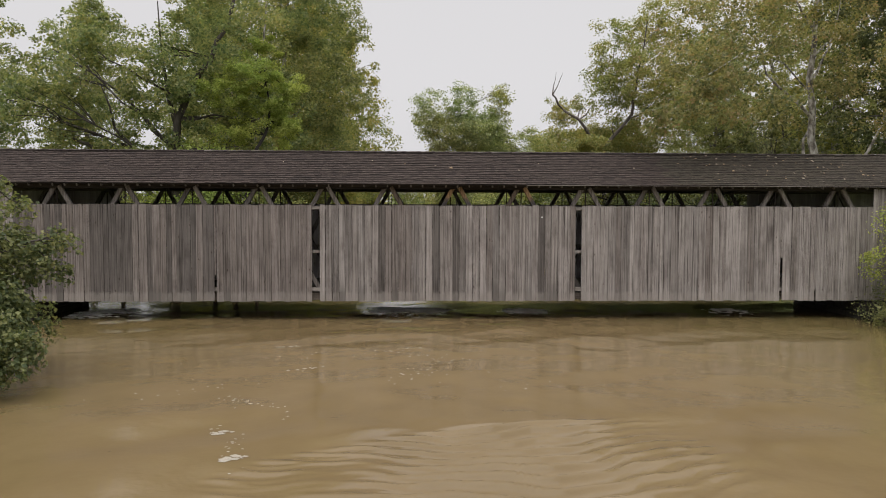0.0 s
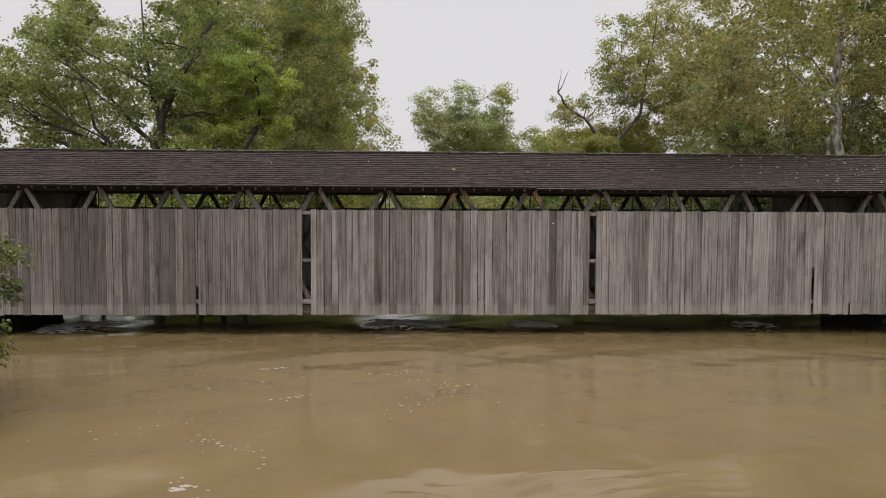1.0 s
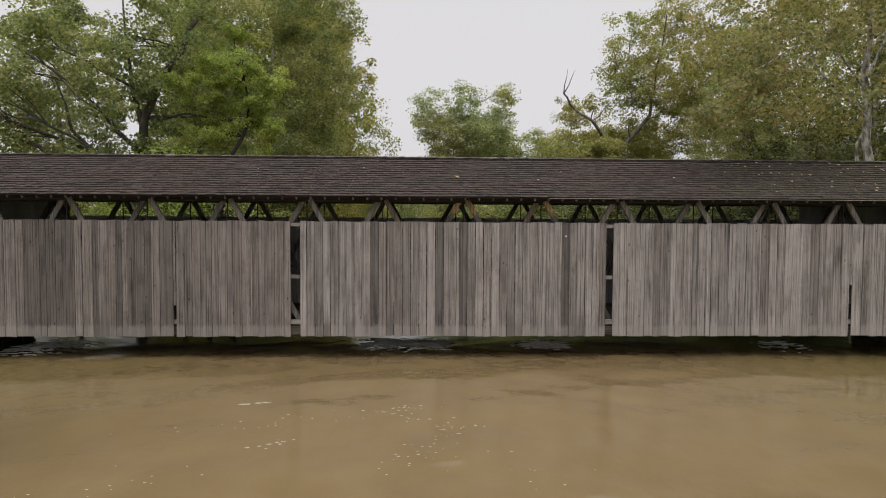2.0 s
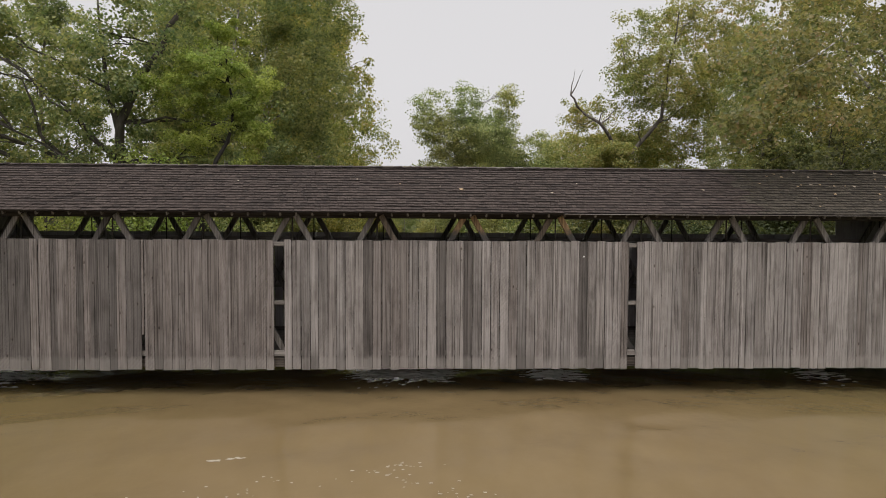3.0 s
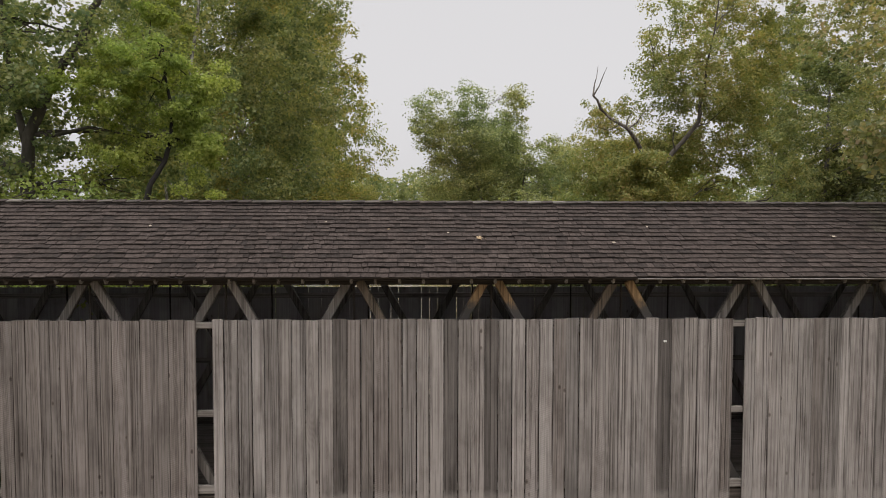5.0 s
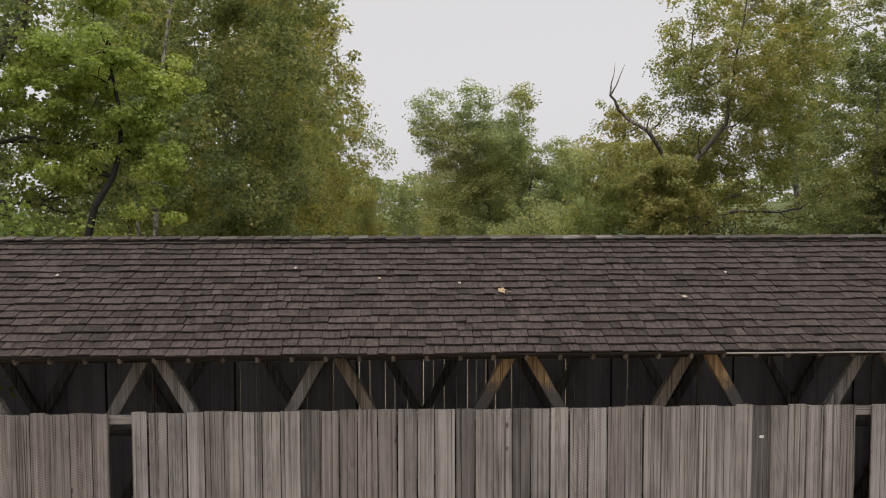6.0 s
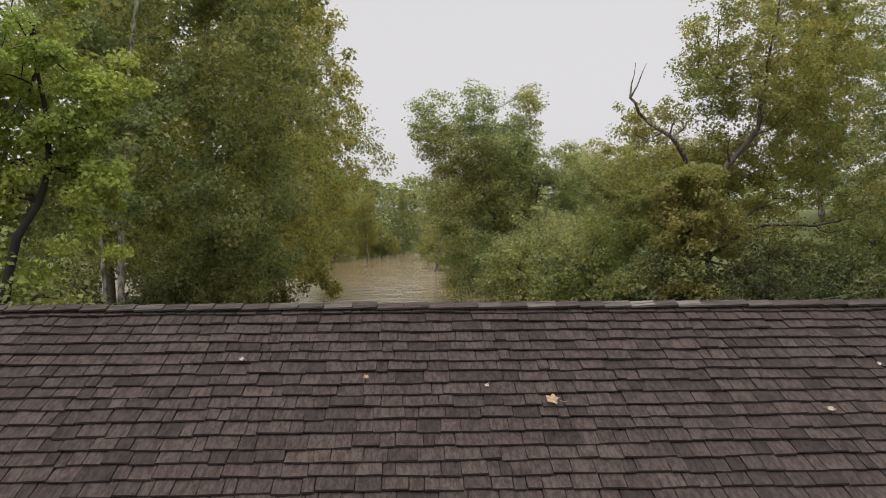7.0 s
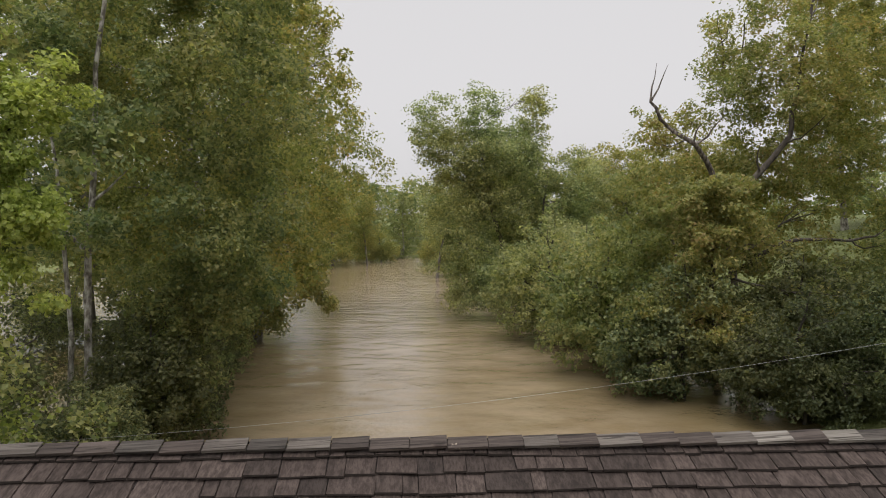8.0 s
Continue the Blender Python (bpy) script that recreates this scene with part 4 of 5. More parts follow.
OAK = tree_meshes(21, [(0, 0, -1.5), (0.0, 0, 3.5), (0.15, 0.1, 8.0), (1.2, 0.2, 10.2), (2.5, 0.3, 12.4), (3.3, 0.4, 16.0)],
                  [(0.2, -1.5, 8.4, 1.4, 1.5, 14), (2.2, 0.5, 12.0, 3.0, 2.6, 52), (1.2, 0, 15.5, 2.6, 2.3, 40), (3.6, 1.0, 8.6, 2.2, 2.0, 34), (0.6, 0.6, 10.2, 2.4, 2.0, 34), (1.6, 1.4, 7.2, 2.2, 1.5, 26), (-3.2, -0.6, 10.0, 4.0, 2.3, 105), (-5.2, -1.0, 8.3, 2.2, 1.2, 30),
                   (-3.4, -1.3, 6.7, 2.0, 0.8, 16), (-0.6, -0.8, 6.4, 1.6, 1.0, 14), (-5.8, -1.2, 6.0, 1.3, 0.7, 9), (0.8, 2.0, 5.0, 2.0, 1.6, 20)],
                  BARK_OAK, LEAF_DARK, 90, 0.145, 0.25, clump_r=0.72, limbs=16, folded=True,
                  extra=[([(0.1, 0, 3.2), (-1.6, -0.6, 5.2), (-3.6, -1.0, 6.7), (-5.8, -1.2, 7.6)], 0.17), ([(0.2, 0, 4.0), (-1.2, -0.5, 6.0), (-2.4, -0.8, 7.4), (-3.0, -0.8, 9.4)], 0.14),
                         ([(0.1, 0.1, 7.6), (-0.35, 0.2, 9.2), (-0.6, 0.3, 11.0), (-0.8, 0.4, 13.6)], 0.12)])
tree(OAK, -12.6, 9.4, 0, 1.0, "spreading green oak-like tree with dark bare lower limbs", group="trees on the banks", z=-0.5)
tree(OAK, -24.0, 12.5, 100, 0.9, "spreading green oak-like tree with dark bare lower limbs", group="trees on the banks", z=-0.5)

SMALL = tree_meshes(22, [(0, 0, -1.9), (0.2, 0, 2.5), (0.95, 0, 5.8), (1.7, 0.1, 7.8), (1.5, 0.1, 10.4)],
                    [(1.1, 0, 9.8, 1.5, 1.1, 34), (0.0, 0.1, 8.9, 1.2, 0.9, 20), (2.3, 0, 8.4, 1.0, 1.1, 18), (2.5, 0.2, 7.0, 0.9, 0.9, 14), (0.2, 0.5, 7.4, 1.1, 0.7, 14), (1.4, 0.4, 8.1, 1.2, 0.8, 14), (-0.9, 0, 9.5, 0.8, 0.6, 8), (2.7, 0.1, 9.3, 0.7, 0.6, 8), (1.6, 0, 11.0, 0.8, 0.6, 9)],
                    BARK_BLACK, LEAF_BRIGHT, 185, 0.088, 0.14, clump_r=0.5, fill=0.15, limbs=10, folded=True)
tree(SMALL, -9.6, 8.2, 0, 1.0, "small bright green tree with a dark leaning trunk", z=-0.5)
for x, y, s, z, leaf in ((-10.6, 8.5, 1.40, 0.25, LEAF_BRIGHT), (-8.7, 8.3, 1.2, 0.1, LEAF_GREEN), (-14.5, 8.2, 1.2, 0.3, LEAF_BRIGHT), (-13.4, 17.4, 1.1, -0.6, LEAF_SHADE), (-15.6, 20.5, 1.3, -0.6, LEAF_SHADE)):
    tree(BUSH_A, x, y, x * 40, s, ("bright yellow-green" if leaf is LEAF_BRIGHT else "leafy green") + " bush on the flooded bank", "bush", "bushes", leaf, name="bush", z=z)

FAR_CLUMPS = clumps(77, [(-2.6, 0, 12.4, 2.2, 3.2, 40), (0.8, 0.5, 13.2, 2.2, 3.1, 40), (3.4, 0, 12.4, 1.8, 2.7, 30), (-1.2, 0, 8.0, 3.3, 3.2, 60), (2.0, 0.5, 8.2, 3.3, 3.0, 60), (0, 0, 4.0, 3.6, 2.6, 50), (0.4, -0.6, 1.7, 2.8, 1.2, 30)])
BEND = tree_meshes(23, [(3.0, 0.6, -1.5), (2.1, 0.4, 4.0), (0.6, 0.1, 9.0), (0, 0, 13.4)], [(-2.9, 0, 12.6, 2.1, 3.4, 44), (0.5, 0.5, 13.4, 2.0, 3.3, 42), (3.9, 0, 13.6, 1.35, 2.9, 26), (-1.0, -0.6, 11.2, 2.5, 2.4, 44), (1.9, -0.6, 11.3, 2.3, 2.2, 40), (-1.2, 0, 8.0, 3.0, 3.2, 60), (2.0, 0.5, 8.2, 3.0, 3.0, 60), (0, 0, 4.0, 3.4, 2.6, 50), (0.4, -0.6, 1.7, 2.8, 1.2, 34)],
                   BARK_GREY, LEAF_GREY, 84, 0.205, 0.24, clump_r=1.3, fill=0.25, limbs=16)
BEND_FAR = (BEND[0], leaves_mesh("crown", *FAR_CLUMPS, 84, 0.215, LEAF_GREY, np.random.RandomState(77), np.array([0, 0, 8.0])))
tree(BEND, 3.6, 50.0, 0, 1.04, "grey-green tree with three pointed heads at the river bend", group="trees at the bend", z=-0.5)
for x, y, turn, s in ((9.0, 51.0, 140, 0.80), (12.9, 55.0, 250, 0.80), (16.5, 57.0, 30, 0.76), (20.5, 60.0, 300, 0.66), (25.0, 58.0, 120, 0.55), (8.0, 62.0, 60, 0.95), (3.6, 86.0, 200, 0.78), (7.5, 80.0, 20, 0.75)):
    tree(BEND_FAR, x, y, turn, s, "grey-green riverside tree near the bend", group="trees at the bend", z=-0.5 if x < 14 else None, leaf=LEAF_GREY if x < 14 else LEAF_OLIVE)
for x, y, turn, s in ((-13.5, 104.0, 80, 0.95), (-9.5, 111.0, 290, 0.72)):
    tree(BEND_FAR, x, y, turn, s, "olive green tree on the far bank of the bend", group="trees at the bend", z=-0.6, leaf=LEAF_OLIVE)

LOW_BOUGHS = [(-2.5, -4.6, 3.2, 2.2, 0.9, 24), (0.4, -5.4, 2.4, 1.7, 0.7, 16), (2.6, -5.0, 3.8, 2.0, 1.0, 20), (-4.6, -3.6, 3.8, 1.8, 0.9, 16), (-2.0, -4.3, 7.4, 1.5, 1.2, 22), (-2.5, -3.9, 6.2, 1.7, 1.5, 26), (-3.2, -3.8, 7.9, 1.4, 0.9, 16), (-1.9, -4.4, 8.5, 1.1, 0.8, 13), (1.5, -4.4, 12.4, 1.2, 0.9, 9), (1.8, -4.3, 14.4, 1.5, 1.3, 13)]
LEANER = tree_meshes(24, [(0, 0, -1.9), (-1.5, -1.6, 3.5), (-1.9, -3.2, 6.4), (-1.0, -3.5, 8.05), (1.1, -3.5, 10.7), (1.35, -3.5, 12.1), (2.2, -3.3, 17.5)],
                     [(3.2, 0.2, 15.2, 4.3, 4.2, 125), (4.6, 0.8, 10.6, 4.0, 3.0, 72), (0.2, -0.4, 13.6, 2.2, 2.2, 30), (-3.2, -0.6, 11.2, 1.7, 1.4, 18), (0.8, 1.5, 9.8, 3.0, 1.9, 40),
                      (-3.6, -1.0, 8.6, 2.4, 1.7, 32), (-1.2, -1.2, 6.4, 2.6, 1.7, 36), (2.6, -1.0, 5.6, 2.6, 1.8, 34), (-4.6, -0.8, 5.8, 2.2, 1.7, 30), (3.5, 2.6, 8.0, 3.0, 2.0, 36), (0.2, 2.6, 9.2, 2.6, 2.0, 30), (7.6, 2.6, 12.8, 3.0, 3.2, 50), (6.2, 0.5, 19.2, 3.2, 2.6, 50), (7.4, 1.5, 15.9, 3.0, 2.4, 34)] + LOW_BOUGHS,
                     BARK_LEANER, LEAF_AUTUMN, 74, 0.19, 0.235, clump_r=0.95, fill=0.3, limbs=9, droop=0.3,
                     extra=[([(-0.2, -3.5, 9.1), (-0.4, -3.7, 9.6), (-0.3, -3.8, 10.4)], 0.05), ([(0.7, -3.5, 10.3), (1.5, -3.6, 10.6), (2.6, -3.6, 11.6)], 0.05), ([(0.2, 0, 4.6), (1.2, -1.6, 5.8), (2.1, -2.5, 6.3), (3.6, -2.5, 6.3), (5.2, -2.5, 6.4), (5.95, -2.5, 6.7), (6.9, -2.5, 7.0)], 0.11), ([(4.4, -2.5, 6.35), (5.0, -2.6, 5.9), (6.0, -2.6, 6.1)], 0.04),
                            ([(-0.3, 0, 14.2), (-0.4, 0, 15.6), (-0.6, -0.1, 16.9)], 0.03), ([(0.6, 0, 15.0), (0.7, 0, 16.4), (0.9, 0, 17.6)], 0.03), ([(-0.4, 0, 15.4), (-0.1, 0, 16.0), (0.0, 0, 16.6)], 0.02)])
tree(LEANER, 13.6, 30.5, 0, 1.0, "yellowing sycamore-like tree with a dark leaning trunk", group="trees on the banks", z=-0.4)

# the bare broken limb that stands out of the right bank
snag = tagged(new("dead_tree"), "bare grey broken tree leaning out over the river", "dead tree")
snag.matrix_basis = pose(13.2, 27.4, -0.4)
sv, sq = [], []
for points, r0, r1 in (([(1.2, 2.6, -0.8), (0.6, 2.2, 3.0), (-0.3, 1.4, 6.6), (-1.1, 0.9, 8.9), (-1.55, 0.85, 9.75), (-2.2, 0.5, 10.45), (-3.2, 0.4, 10.98), (-3.75, 0.45, 11.5), (-3.95, 0.45, 12.0), (-4.2, 0.45, 12.25)], 0.19, 0.055),
                       ([(-4.2, 0.45, 12.22), (-4.12, 0.5, 12.9), (-4.0, 0.5, 13.3), (-3.93, 0.5, 13.9)], 0.05, 0.008), ([(-4.18, 0.45, 12.25), (-3.85, 0.5, 12.8), (-3.6, 0.5, 13.45), (-3.42, 0.5, 13.85)], 0.05, 0.008),
                       ([(-2.1, 0.5, 10.5), (-1.7, 0.4, 10.75), (-1.5, 0.4, 11.1), (-1.0, 0.4, 11.65)], 0.07, 0.01), ([(-2.7, 0.4, 10.6), (-3.4, 0.3, 10.3), (-4.0, 0.3, 10.5), (-4.4, 0.3, 11.0)], 0.03, 0.006), ([(-2.3, 0.4, 10.5), (-2.2, 0.4, 11.0), (-2.0, 0.4, 11.3)], 0.05, 0.02)):
    v, q = tube(points, [r0 + (r1 - r0) * (i / (len(points) - 1)) ** 0.8 for i in range(len(points))], 8)
    sq += [tuple(i + len(sv) for i in f) for f in q]
    sv += v
part("trunk", grid_mesh("trunk", np.array(sv), np.array(sq), BARK_SNAG, True), snag)

NEARSYC = tree_meshes(25, [(0, 0, -1.9), (0.0, 0, 4.0), (-0.2, 0, 8.0), (-0.3, -0.2, 12.0), (0, -0.4, 17.0)],
                      [(-0.5, -1, 15.5, 3.4, 2.4, 40), (-4.0, -1.5, 12.5, 3.0, 2.2, 36), (3.2, 0, 12.0, 3.2, 2.6, 32), (-6.8, -3.0, 9.6, 2.4, 1.6, 27), (-4.6, -3.6, 10.6, 2.4, 1.6, 27), (2.0, -3.4, 9.0, 3.0, 1.9, 27),
                       (-7.6, -6.0, 8.6, 1.9, 1.2, 17), (-8.0, -6.6, 7.3, 1.3, 0.8, 11), (-5.4, -6.0, 7.6, 1.6, 1.0, 14), (-9.4, -6.8, 6.7, 0.9, 0.55, 7), (3.5, -2.0, 7.0, 2.2, 1.6, 14), (0.1, -1.3, 9.5, 1.1, 0.9, 9), (0.2, -1.4, 12.2, 1.3, 1.2, 10)],
                      BARK_PALE, LEAF_RUSSET, 96, 0.128, 0.25, clump_r=0.85, fill=0.35, limbs=0, droop=0.3, folded=True,
                      extra=[([(-0.1, 0, 7.3), (-1.0, -0.3, 8.2), (-2.1, -0.5, 8.95), (-2.75, -0.6, 9.5), (-3.0, -0.6, 10.35), (-3.3, -0.6, 11.2)], 0.085), ([(-0.2, 0, 8.6), (-3.0, -2.6, 9.6), (-6.0, -5.2, 9.4), (-8.4, -6.6, 8.0)], 0.04),
                             ([(-0.2, 0, 10.5), (1.8, 0.9, 12.0), (3.4, 1.2, 12.8)], 0.05), ([(-0.3, -0.2, 11.5), (-1.8, -0.8, 13.2), (-3.6, -1.3, 14.2)], 0.06), ([(-0.2, 0, 9.4), (0.9, 0.6, 11.2), (1.6, 1.0, 13.4)], 0.06),
                             ([(-0.2, -0.3, 13.5), (-1.0, -1.0, 15.2), (-1.4, -1.4, 16.8)], 0.05), ([(1.7, 0.4, -1.0), (1.75, 0.3, 3.0), (2.05, 0.2, 5.2), (3.1, 0, 7.2), (3.6, 0, 9.0)], 0.13), ([(-0.3, 0.2, -1.0), (-0.6, 0.2, 5.2), (-0.5, 0.2, 6.6), (-0.2, 0.1, 7.6)], 0.12)])
tree(NEARSYC, 17.6, 7.8, 0, 1.0, "tall yellowing sycamore-like tree with pale trunk overhanging the roof", group="trees on the banks", z=0.0)
for x, y, turn, s, me, leaf in (
        (29.0, 46.0, 130, 0.72, BIG_C, LEAF_DARK), (27.5, 23.0, 250, 0.9, BIG_C, None), (24.5, 11.0, 20, 0.9, BIG_B, LEAF_SHADE), (31.0, 38.0, 0, 0.8, BIG_C, LEAF_OLIVE), (18.2, 20.5, 130, 0.55, BIG_B, LEAF_DARK)):
    tree(me, x, y, turn, s, "tall yellowing sycamore-like tree with pale limbs", group="trees on the banks", leaf=leaf)
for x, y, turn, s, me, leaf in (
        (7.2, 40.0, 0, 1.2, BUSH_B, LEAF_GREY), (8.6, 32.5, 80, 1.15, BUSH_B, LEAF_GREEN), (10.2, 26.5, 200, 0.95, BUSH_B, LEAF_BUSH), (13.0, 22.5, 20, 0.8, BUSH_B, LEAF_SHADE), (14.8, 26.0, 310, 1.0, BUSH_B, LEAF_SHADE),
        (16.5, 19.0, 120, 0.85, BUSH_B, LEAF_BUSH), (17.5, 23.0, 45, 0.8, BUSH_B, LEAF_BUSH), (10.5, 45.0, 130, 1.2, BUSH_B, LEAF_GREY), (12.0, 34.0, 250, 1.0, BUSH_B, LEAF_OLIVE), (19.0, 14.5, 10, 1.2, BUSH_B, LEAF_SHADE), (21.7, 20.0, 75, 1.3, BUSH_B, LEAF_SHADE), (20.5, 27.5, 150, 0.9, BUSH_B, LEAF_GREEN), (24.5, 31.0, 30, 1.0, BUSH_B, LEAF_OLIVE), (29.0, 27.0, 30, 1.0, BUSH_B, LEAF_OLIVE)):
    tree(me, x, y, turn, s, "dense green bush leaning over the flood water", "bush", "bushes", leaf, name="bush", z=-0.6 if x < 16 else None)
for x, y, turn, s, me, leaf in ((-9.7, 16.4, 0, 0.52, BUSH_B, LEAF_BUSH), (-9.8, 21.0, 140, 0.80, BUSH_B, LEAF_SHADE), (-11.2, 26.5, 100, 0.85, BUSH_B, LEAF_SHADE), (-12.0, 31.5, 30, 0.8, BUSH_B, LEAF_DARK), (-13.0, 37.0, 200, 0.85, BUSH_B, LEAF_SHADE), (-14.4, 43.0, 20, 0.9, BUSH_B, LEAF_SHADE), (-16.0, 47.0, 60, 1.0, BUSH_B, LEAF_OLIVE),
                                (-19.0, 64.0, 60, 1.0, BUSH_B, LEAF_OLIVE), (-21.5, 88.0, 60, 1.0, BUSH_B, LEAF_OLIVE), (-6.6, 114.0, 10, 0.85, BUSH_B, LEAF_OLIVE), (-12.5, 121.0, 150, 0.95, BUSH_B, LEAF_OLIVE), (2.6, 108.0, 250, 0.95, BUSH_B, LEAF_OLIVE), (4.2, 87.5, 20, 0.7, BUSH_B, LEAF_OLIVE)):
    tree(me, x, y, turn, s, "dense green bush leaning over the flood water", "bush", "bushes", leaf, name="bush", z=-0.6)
HANGING = tree_meshes(26, [(-2.4, 0, -2.0), (-1.6, 0, 0.8), (-0.6, 0, 2.2), (0.2, -0.2, 3.3)],
                      [(-0.7, 0.2, 1.9, 1.3, 0.9, 30), (0.3, -0.3, 1.5, 0.8, 0.7, 18), (0.1, -1.4, -0.1, 0.9, 0.4, 14), (-0.4, 0.4, 3.7, 1.1, 0.7, 18), (-1.8, 0.4, 4.4, 1.3, 0.8, 22), (-1.0, 0.3, 0.3, 1.4, 0.8, 26), (-0.2, 0.2, 2.7, 1.3, 0.9, 30), (0.9, 0.5, 2.6, 0.9, 0.6, 14), (-1.6, 0.4, 2.8, 1.6, 1.1, 28), (-0.6, -0.6, 1.5, 1.3, 0.8, 24), (-1.4, -2.0, 1.3, 1.4, 0.9, 24), (1.0, -1.1, 0.9, 0.9, 0.6, 20), (1.3, -1.3, 0.25, 0.8, 0.45, 16), (0.2, -1.2, 0.4, 1.0, 0.6, 18), (-1.2, 1.6, 1.0, 1.5, 0.9, 22)],
                      BARK_DARK, LEAF_BUSH, 110, 0.10, 0.11, clump_r=0.55, fill=0.3, limbs=26, droop=0.35, folded=True)
tree(BUSH_B, -22.6, 40.5, 120, 0.7, "green bush standing in the flooded meadow", "bush", "bushes", LEAF_GREEN, name="bush", z=-0.7)
tree(HANGING, -10.6, -9.2, 0, 1.0, "leafy green bush hanging over the flood water", "bush", name="bush", z=-0.35)
tree(BUSH_A, 17.0, -1.9, 20, 0.9, "small yellow-green bush at the end of the bridge", "bush", leaf=LEAF_BRIGHT, name="bush")
tree(BUSH_A, 16.9, -1.6, 190, 0.9, "dark green bush hanging over the water beside the bridge", "bush", leaf=LEAF_BUSH, name="bush", z=-1.7)


# far woods that close the view
def far_woods():
    nr = np.random.RandomState(31)
    n = 3600
    a = nr.uniform(-0.9, 0.9, n) + math.pi / 2
    dist = nr.uniform(126, 166, n)
    hill = 14.0 + 2.4 * np.sin(a * 23) * np.sin(a * 9 + 1) + 1.6 * np.sin(a * 61)
    # a low line of scrub beyond the flooded field on the left
    hill = hill * (1 - 0.68 * smooth01((a - 1.80) / 0.2))
    z = WATER + hill * nr.uniform(0, 1, n) ** 0.75 + (dist - 126) * 0.05
    c = np.stack([np.cos(a) * dist, np.sin(a) * dist, z], -1)
    return leaves_mesh("far_woods", c, nr.uniform(1.2, 2.4, n), 28, 0.70, LEAF_DARK, nr, np.array([0, 160.0, -10.0]))


tagged(new("far_woods", far_woods()), "distant olive-green woods along the river", "woods", kind="stuff")


# ---- cable over the river, fallen leaves, foam ----
def cable():
    pts = [(x, 12.5, 2.97 + 0.105 * x + 0.003 * x * x) for x in np.linspace(-14.0, 25.0, 48)]
    v, q = tube(pts, [0.003] * len(pts), 6)
    return grid_mesh("cable", np.array(v), np.array(q), plain("pale_cable", (0.45, 0.45, 0.43), 0.5), True)


wire = tagged(new("cable"), "thin pale cable slung between trees across the river", "cable")
part("strand", cable(), wire)

LEAF_TAN = plain("dry_leaf", (0.40, 0.29, 0.175), 0.7)
LEAF_PALE = plain("pale_leaf", (0.44, 0.37, 0.29), 0.7)


def fallen_leaf_mesh(mat, seed):
    """A dry lobed leaf with a curled rim and a stalk."""
    r = random.Random(seed)
    verts, faces = [(0, 0, 0.1)], []
    n = 15
    for k in range(n):
        t = 2 * math.pi * k / n
        rad = (0.95 if k % 3 == 0 else 0.62 if k % 3 == 1 else 0.72) * r.uniform(0.85, 1.1)
        verts.append((rad * math.cos(t), rad * math.sin(t), r.uniform(0.05, 0.42)))
    for k in range(n):
        faces.append((0, 1 + k, 1 + (k + 1) % n))
    s0 = len(verts)
    verts += [(-0.9, -0.03, 0.15), (-0.9, 0.03, 0.15), (-1.7, 0.02, 0.3), (-1.7, -0.02, 0.3)]
    faces.append((s0, s0 + 1, s0 + 2, s0 + 3))
    me = mesh_of("leaf", verts, faces, mat)
    mod = bmesh.new()
    mod.from_mesh(me)
    bmesh.ops.solidify(mod, geom=mod.faces[:], thickness=0.03)
    mod.to_mesh(me)
    mod.free()
    return me


leaf_meshes = [fallen_leaf_mesh(LEAF_TAN, 1), fallen_leaf_mesh(LEAF_PALE, 2), fallen_leaf_mesh(LEAF_PALE, 3)]
places = [(0.13, 0.90, 0.075, 0), (-0.44, 1.08, 0.028, 1), (-2.75, 1.45, 0.032, 1), (-6.0, 1.3, 0.035, 1), (6.88, 0.96, 0.042, 1), (-1.55, 1.2, 0.03, 0), (2.6, 0.75, 0.04, 1), (3.4, 1.3, 0.03, 2), (-0.9, 2.2, 0.03, 1)]
for k in range(52):
    places.append((rng.triangular(7.5, 16.5, 14.0), rng.uniform(0.0, 2.1), rng.uniform(0.025, 0.055), rng.choice((0, 0, 0, 1))))
for x, y, r, kind in places:
    up_slope = (y - EAVE_Y) / CY
    yy, zz = on_roof(up_slope, 0.036)
    lf = tagged(new("fallen_leaf", leaf_meshes[kind]), ("dry tan fallen leaf" if kind == 0 else "small pale fallen leaf") + " lying on the shingle roof", "leaf", "fallen leaves on the roof")
    lf.matrix_basis = pose(x, y, zz, math.degrees(SLOPE), 0, 0) @ pose(0, 0, 0, 0, 0, rng.uniform(0, 360)) @ Matrix.Scale(r, 4)

FOAM = plain("foam", (0.40, 0.355, 0.29), 0.5)


def flecks(seed, spots):
    """Small flat flecks of foam lying on the water, in drifts."""
    nr = np.random.RandomState(seed)
    verts, quads = [], []
    for cx, cy, lx, ly, turn, count, size in spots:
        u = nr.normal(0, 0.5, count)
        w = nr.normal(0, 0.5, count)
        bend = 0.35 * np.sin(u * 3.0)
        x = cx + lx * u * math.cos(turn) - ly * (w + bend) * math.sin(turn)
        y = cy + lx * u * math.sin(turn) + ly * (w + bend) * math.cos(turn)
        z = swell(x, y) + 0.008
        for i in range(count):
            r = size * nr.uniform(0.5, 2.2)
            a0 = nr.uniform(0, 6.28)
            n = len(verts)
            for k in range(4):
                a = a0 + k * math.pi / 2
                verts.append((x[i] + r * 1.5 * nr.uniform(0.6, 1.1) * math.cos(a), y[i] + r * nr.uniform(0.6, 1.1) * math.sin(a), z[i] + 0.003 * nr.uniform(0, 1)))
            quads.append((n, n + 1, n + 2, n + 3))
    return grid_mesh("foam", np.array(verts), np.array(quads), FOAM)


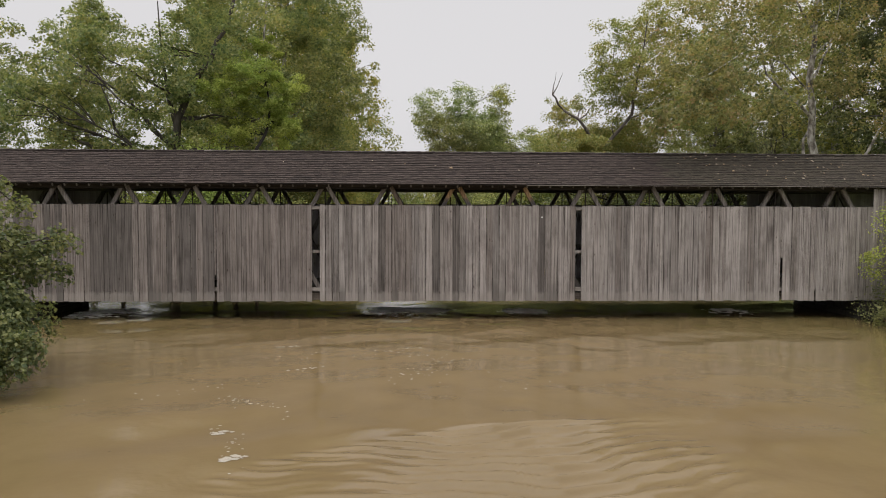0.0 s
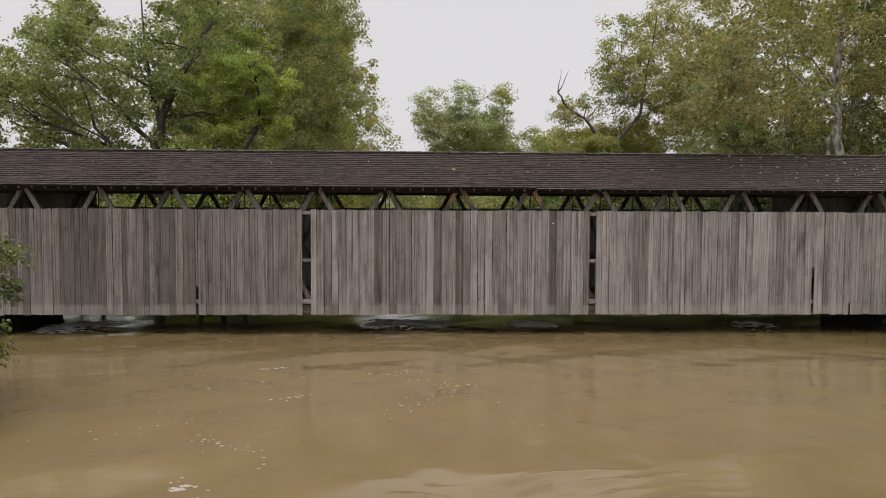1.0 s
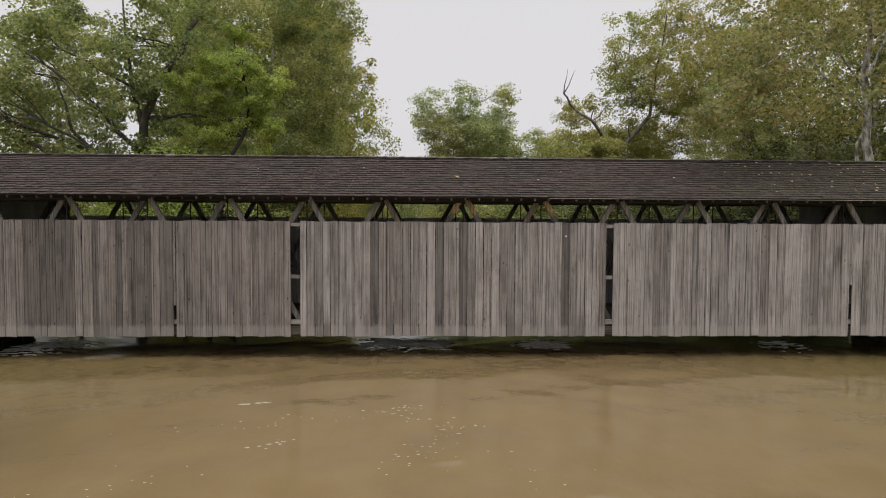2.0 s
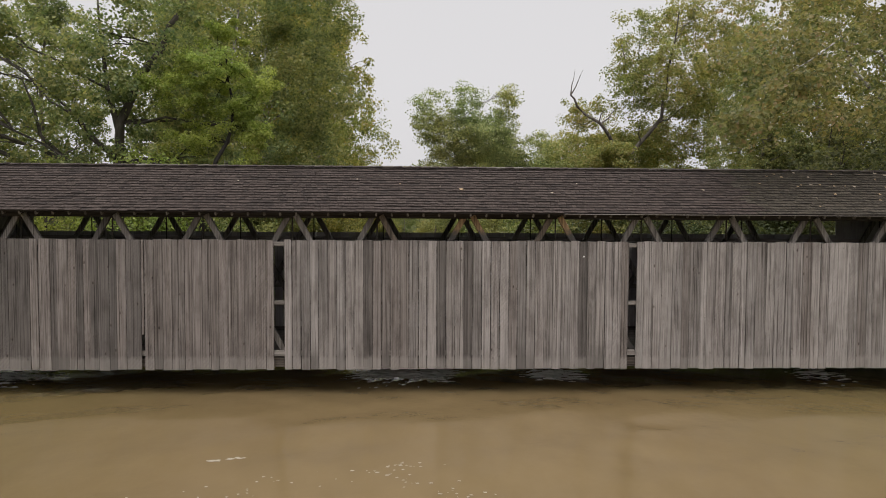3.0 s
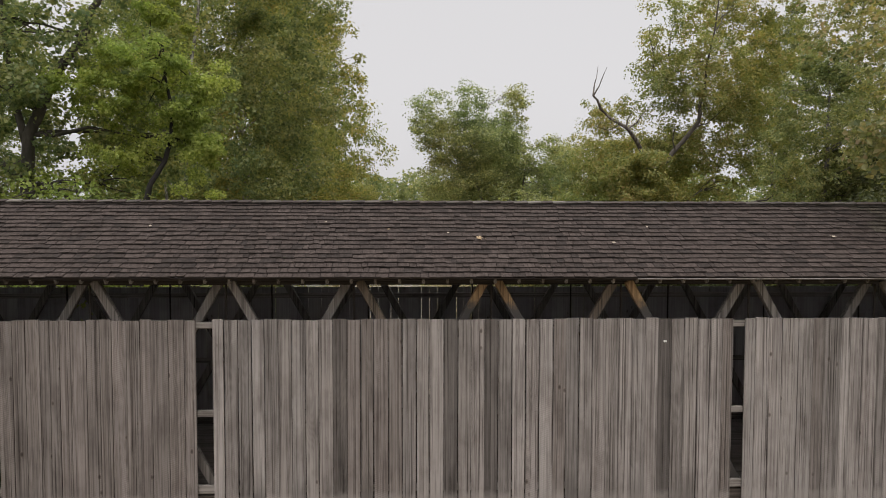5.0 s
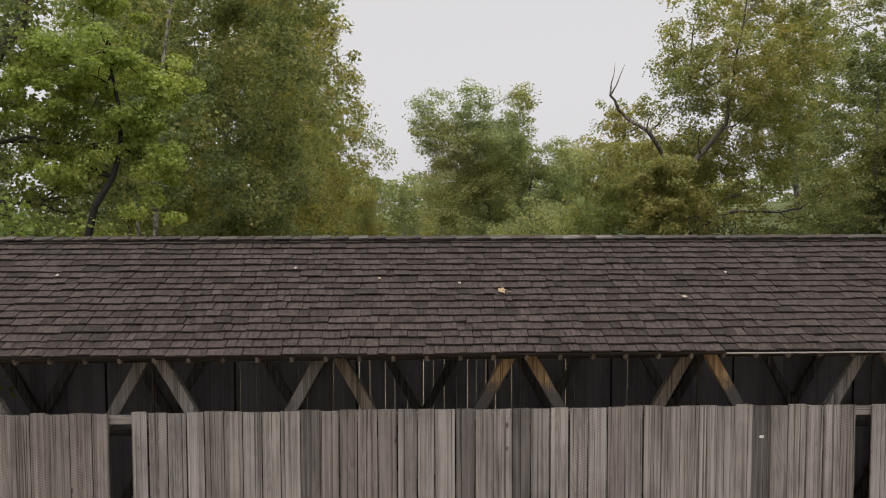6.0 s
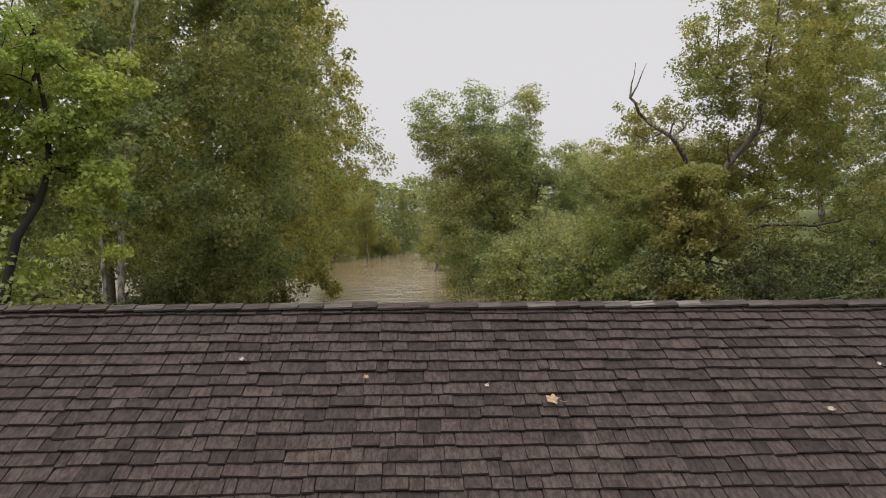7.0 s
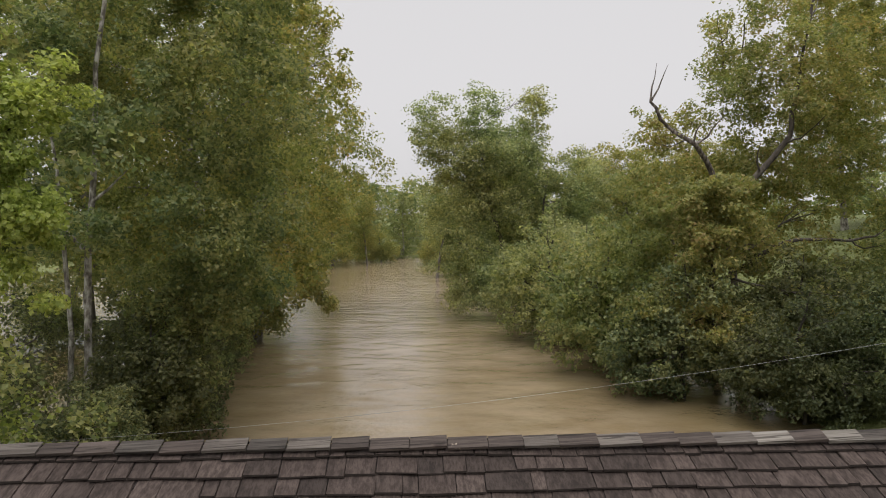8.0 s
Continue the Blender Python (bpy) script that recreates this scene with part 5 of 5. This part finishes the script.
tagged(new("foam", flecks(5, ((-1.0, -8.2, 1.6, 0.5, 0.9, 40, 0.014), (-0.6, -6.6, 1.2, 0.5, 2.2, 30, 0.016), (-4.4, -10.9, 1.5, 0.35, 2.3, 34, 0.016), (-4.3, -13.4, 1.4, 0.3, 1.9, 26, 0.016),
                              (-4.57, -12.77, 0.14, 0.10, 0.0, 16, 0.035), (-4.03, -14.16, 0.18, 0.12, 0.3, 22, 0.038), (-4.8, -4.9, 0.4, 0.12, 0.1, 14, 0.03), (-3.7, -7.8, 0.5, 0.2, 0.4, 14, 0.02),
                              (-4.1, -6.4, 2.0, 0.5, 0.3, 24, 0.014), (-1.4, -5.5, 1.0, 0.3, 0.3, 24, 0.018), (-6.0, -9.8, 2.0, 0.5, 0.3, 16, 0.013), (1.2, -9.4, 1.8, 0.8, 2.6, 12, 0.012)))),
       "drifts of pale foam flecks on the muddy water", "foam", kind="stuff")


def churn(rx, ry, seed, mat):
    """A low mound of broken standing waves round the origin, dipping under the surface at its rim."""
    nr = np.random.RandomState(seed)
    nx, ny = 150, 80
    gx, gy = np.meshgrid(np.linspace(-rx, rx, nx), np.linspace(-ry, ry, ny))
    rim = np.clip(1 - (gx / rx) ** 2 - (gy / ry) ** 2, 0, 1)
    h = np.zeros_like(gx)
    for k in range(34):
        wl = nr.uniform(0.09, 0.40)
        a = nr.uniform(1.0, 2.1)
        h += wl * 0.026 * np.sin((gx * math.cos(a) + gy * math.sin(a)) * 6.283 / wl + nr.uniform(0, 6.28) + 1.6 * np.sin(gx * 2.3 + k) + 0.9 * np.sin(gx * 6.1 + 2 * k))
    gz = -0.035 + rim * 0.05 + h * (0.2 + 0.8 * rim)
    gz = np.where(rim <= 0, -0.2, gz)
    verts = np.stack([gx, gy, gz], -1).reshape(-1, 3)
    i = (np.arange(ny - 1)[:, None] * nx + np.arange(nx - 1)[None, :]).ravel()
    return grid_mesh("churn", verts, np.stack([i, i + 1, i + nx + 1, i + nx], -1), mat, True)


def churn_material(name, pale, fine, shift):
    """Dark water at the rim, torn crests towards the middle painted with sky glints."""
    m, nt, bsdf = material(name)
    at = nt.nodes.new("ShaderNodeTexCoord").outputs["Generated"]
    off = nt.nodes.new("ShaderNodeVectorMath")
    off.operation = "SUBTRACT"
    off.inputs[1].default_value = (0.5, 0.5, 0.0)
    nt.links.new(at, off.inputs[0])
    flat = nt.nodes.new("ShaderNodeMapping")
    flat.inputs["Scale"].default_value = (2.0, 2.0, 0.0)
    nt.links.new(off.outputs[0], flat.inputs["Vector"])
    far_out = nt.nodes.new("ShaderNodeVectorMath")
    far_out.operation = "LENGTH"
    nt.links.new(flat.outputs[0], far_out.inputs[0])
    pos = nt.nodes.new("ShaderNodeNewGeometry").outputs["Position"]
    torn = noise_tex(nt, pos, 16.0, 4, 0.6, (0.35, 1.3, 1.0))
    broad = noise_tex(nt, pos, 2.6, 3, 0.6, (0.6, 1.0, 1.0))
    f = calc(nt, "ADD", calc(nt, "MULTIPLY_ADD", torn, fine, shift - 0.5 * fine), calc(nt, "MULTIPLY_ADD", broad, 0.45, calc(nt, "MULTIPLY", far_out.outputs["Value"], -0.42)))
    col = ramp(nt, f, [(0.04, (0.150, 0.112, 0.062)), (0.14, (0.20, 0.17, 0.13)), (0.30, pale)])
    nt.links.new(col, bsdf.inputs["Base Color"])
    nt.links.new(ramp(nt, f, [(0.10, (0.10, 0.10, 0.10)), (0.34, (0.55, 0.55, 0.55))]), bsdf.inputs["Roughness"])
    bsdf.inputs["IOR"].default_value = 1.33
    bump(nt, bsdf, torn, 0.5, 0.03)
    return m


CHURN = churn_material("glinting_ripples", (0.86, 0.84, 0.81), 0.9, 0.42)
PLUME = churn_material("glinting_plume", (0.88, 0.87, 0.85), 0.4, 0.44)
# crests are coloured pale for foam and for sky reflected under the bridge
for cx, cy, rx, ry, seed, mat in ((-1.6, 2.2, 2.2, 2.0, 1, CHURN), (-12.6, 1.9, 1.8, 1.8, 2, PLUME), (11.0, 1.9, 1.2, 1.3, 3, PLUME), (3.0, 2.2, 1.3, 1.2, 4, CHURN)):
    ripple_mound = tagged(new("white_water", churn(rx, ry, seed, mat)), "broken water under the bridge, crests coloured pale as foam and reflected sky", "white water", "white water under the bridge")
    ripple_mound.matrix_basis = pose(cx, cy, WATER)

tag = tagged(new("paper_tag", box_mesh("paper_tag", 0.055, 0.004, 0.034, plain("white_paper", (0.72, 0.71, 0.68), 0.6), 0.001)), "small white tag nailed to a dark weathered board", "tag")
tag.matrix_basis = pose(3.32, -0.0215, 2.98, 0, 4, 0)
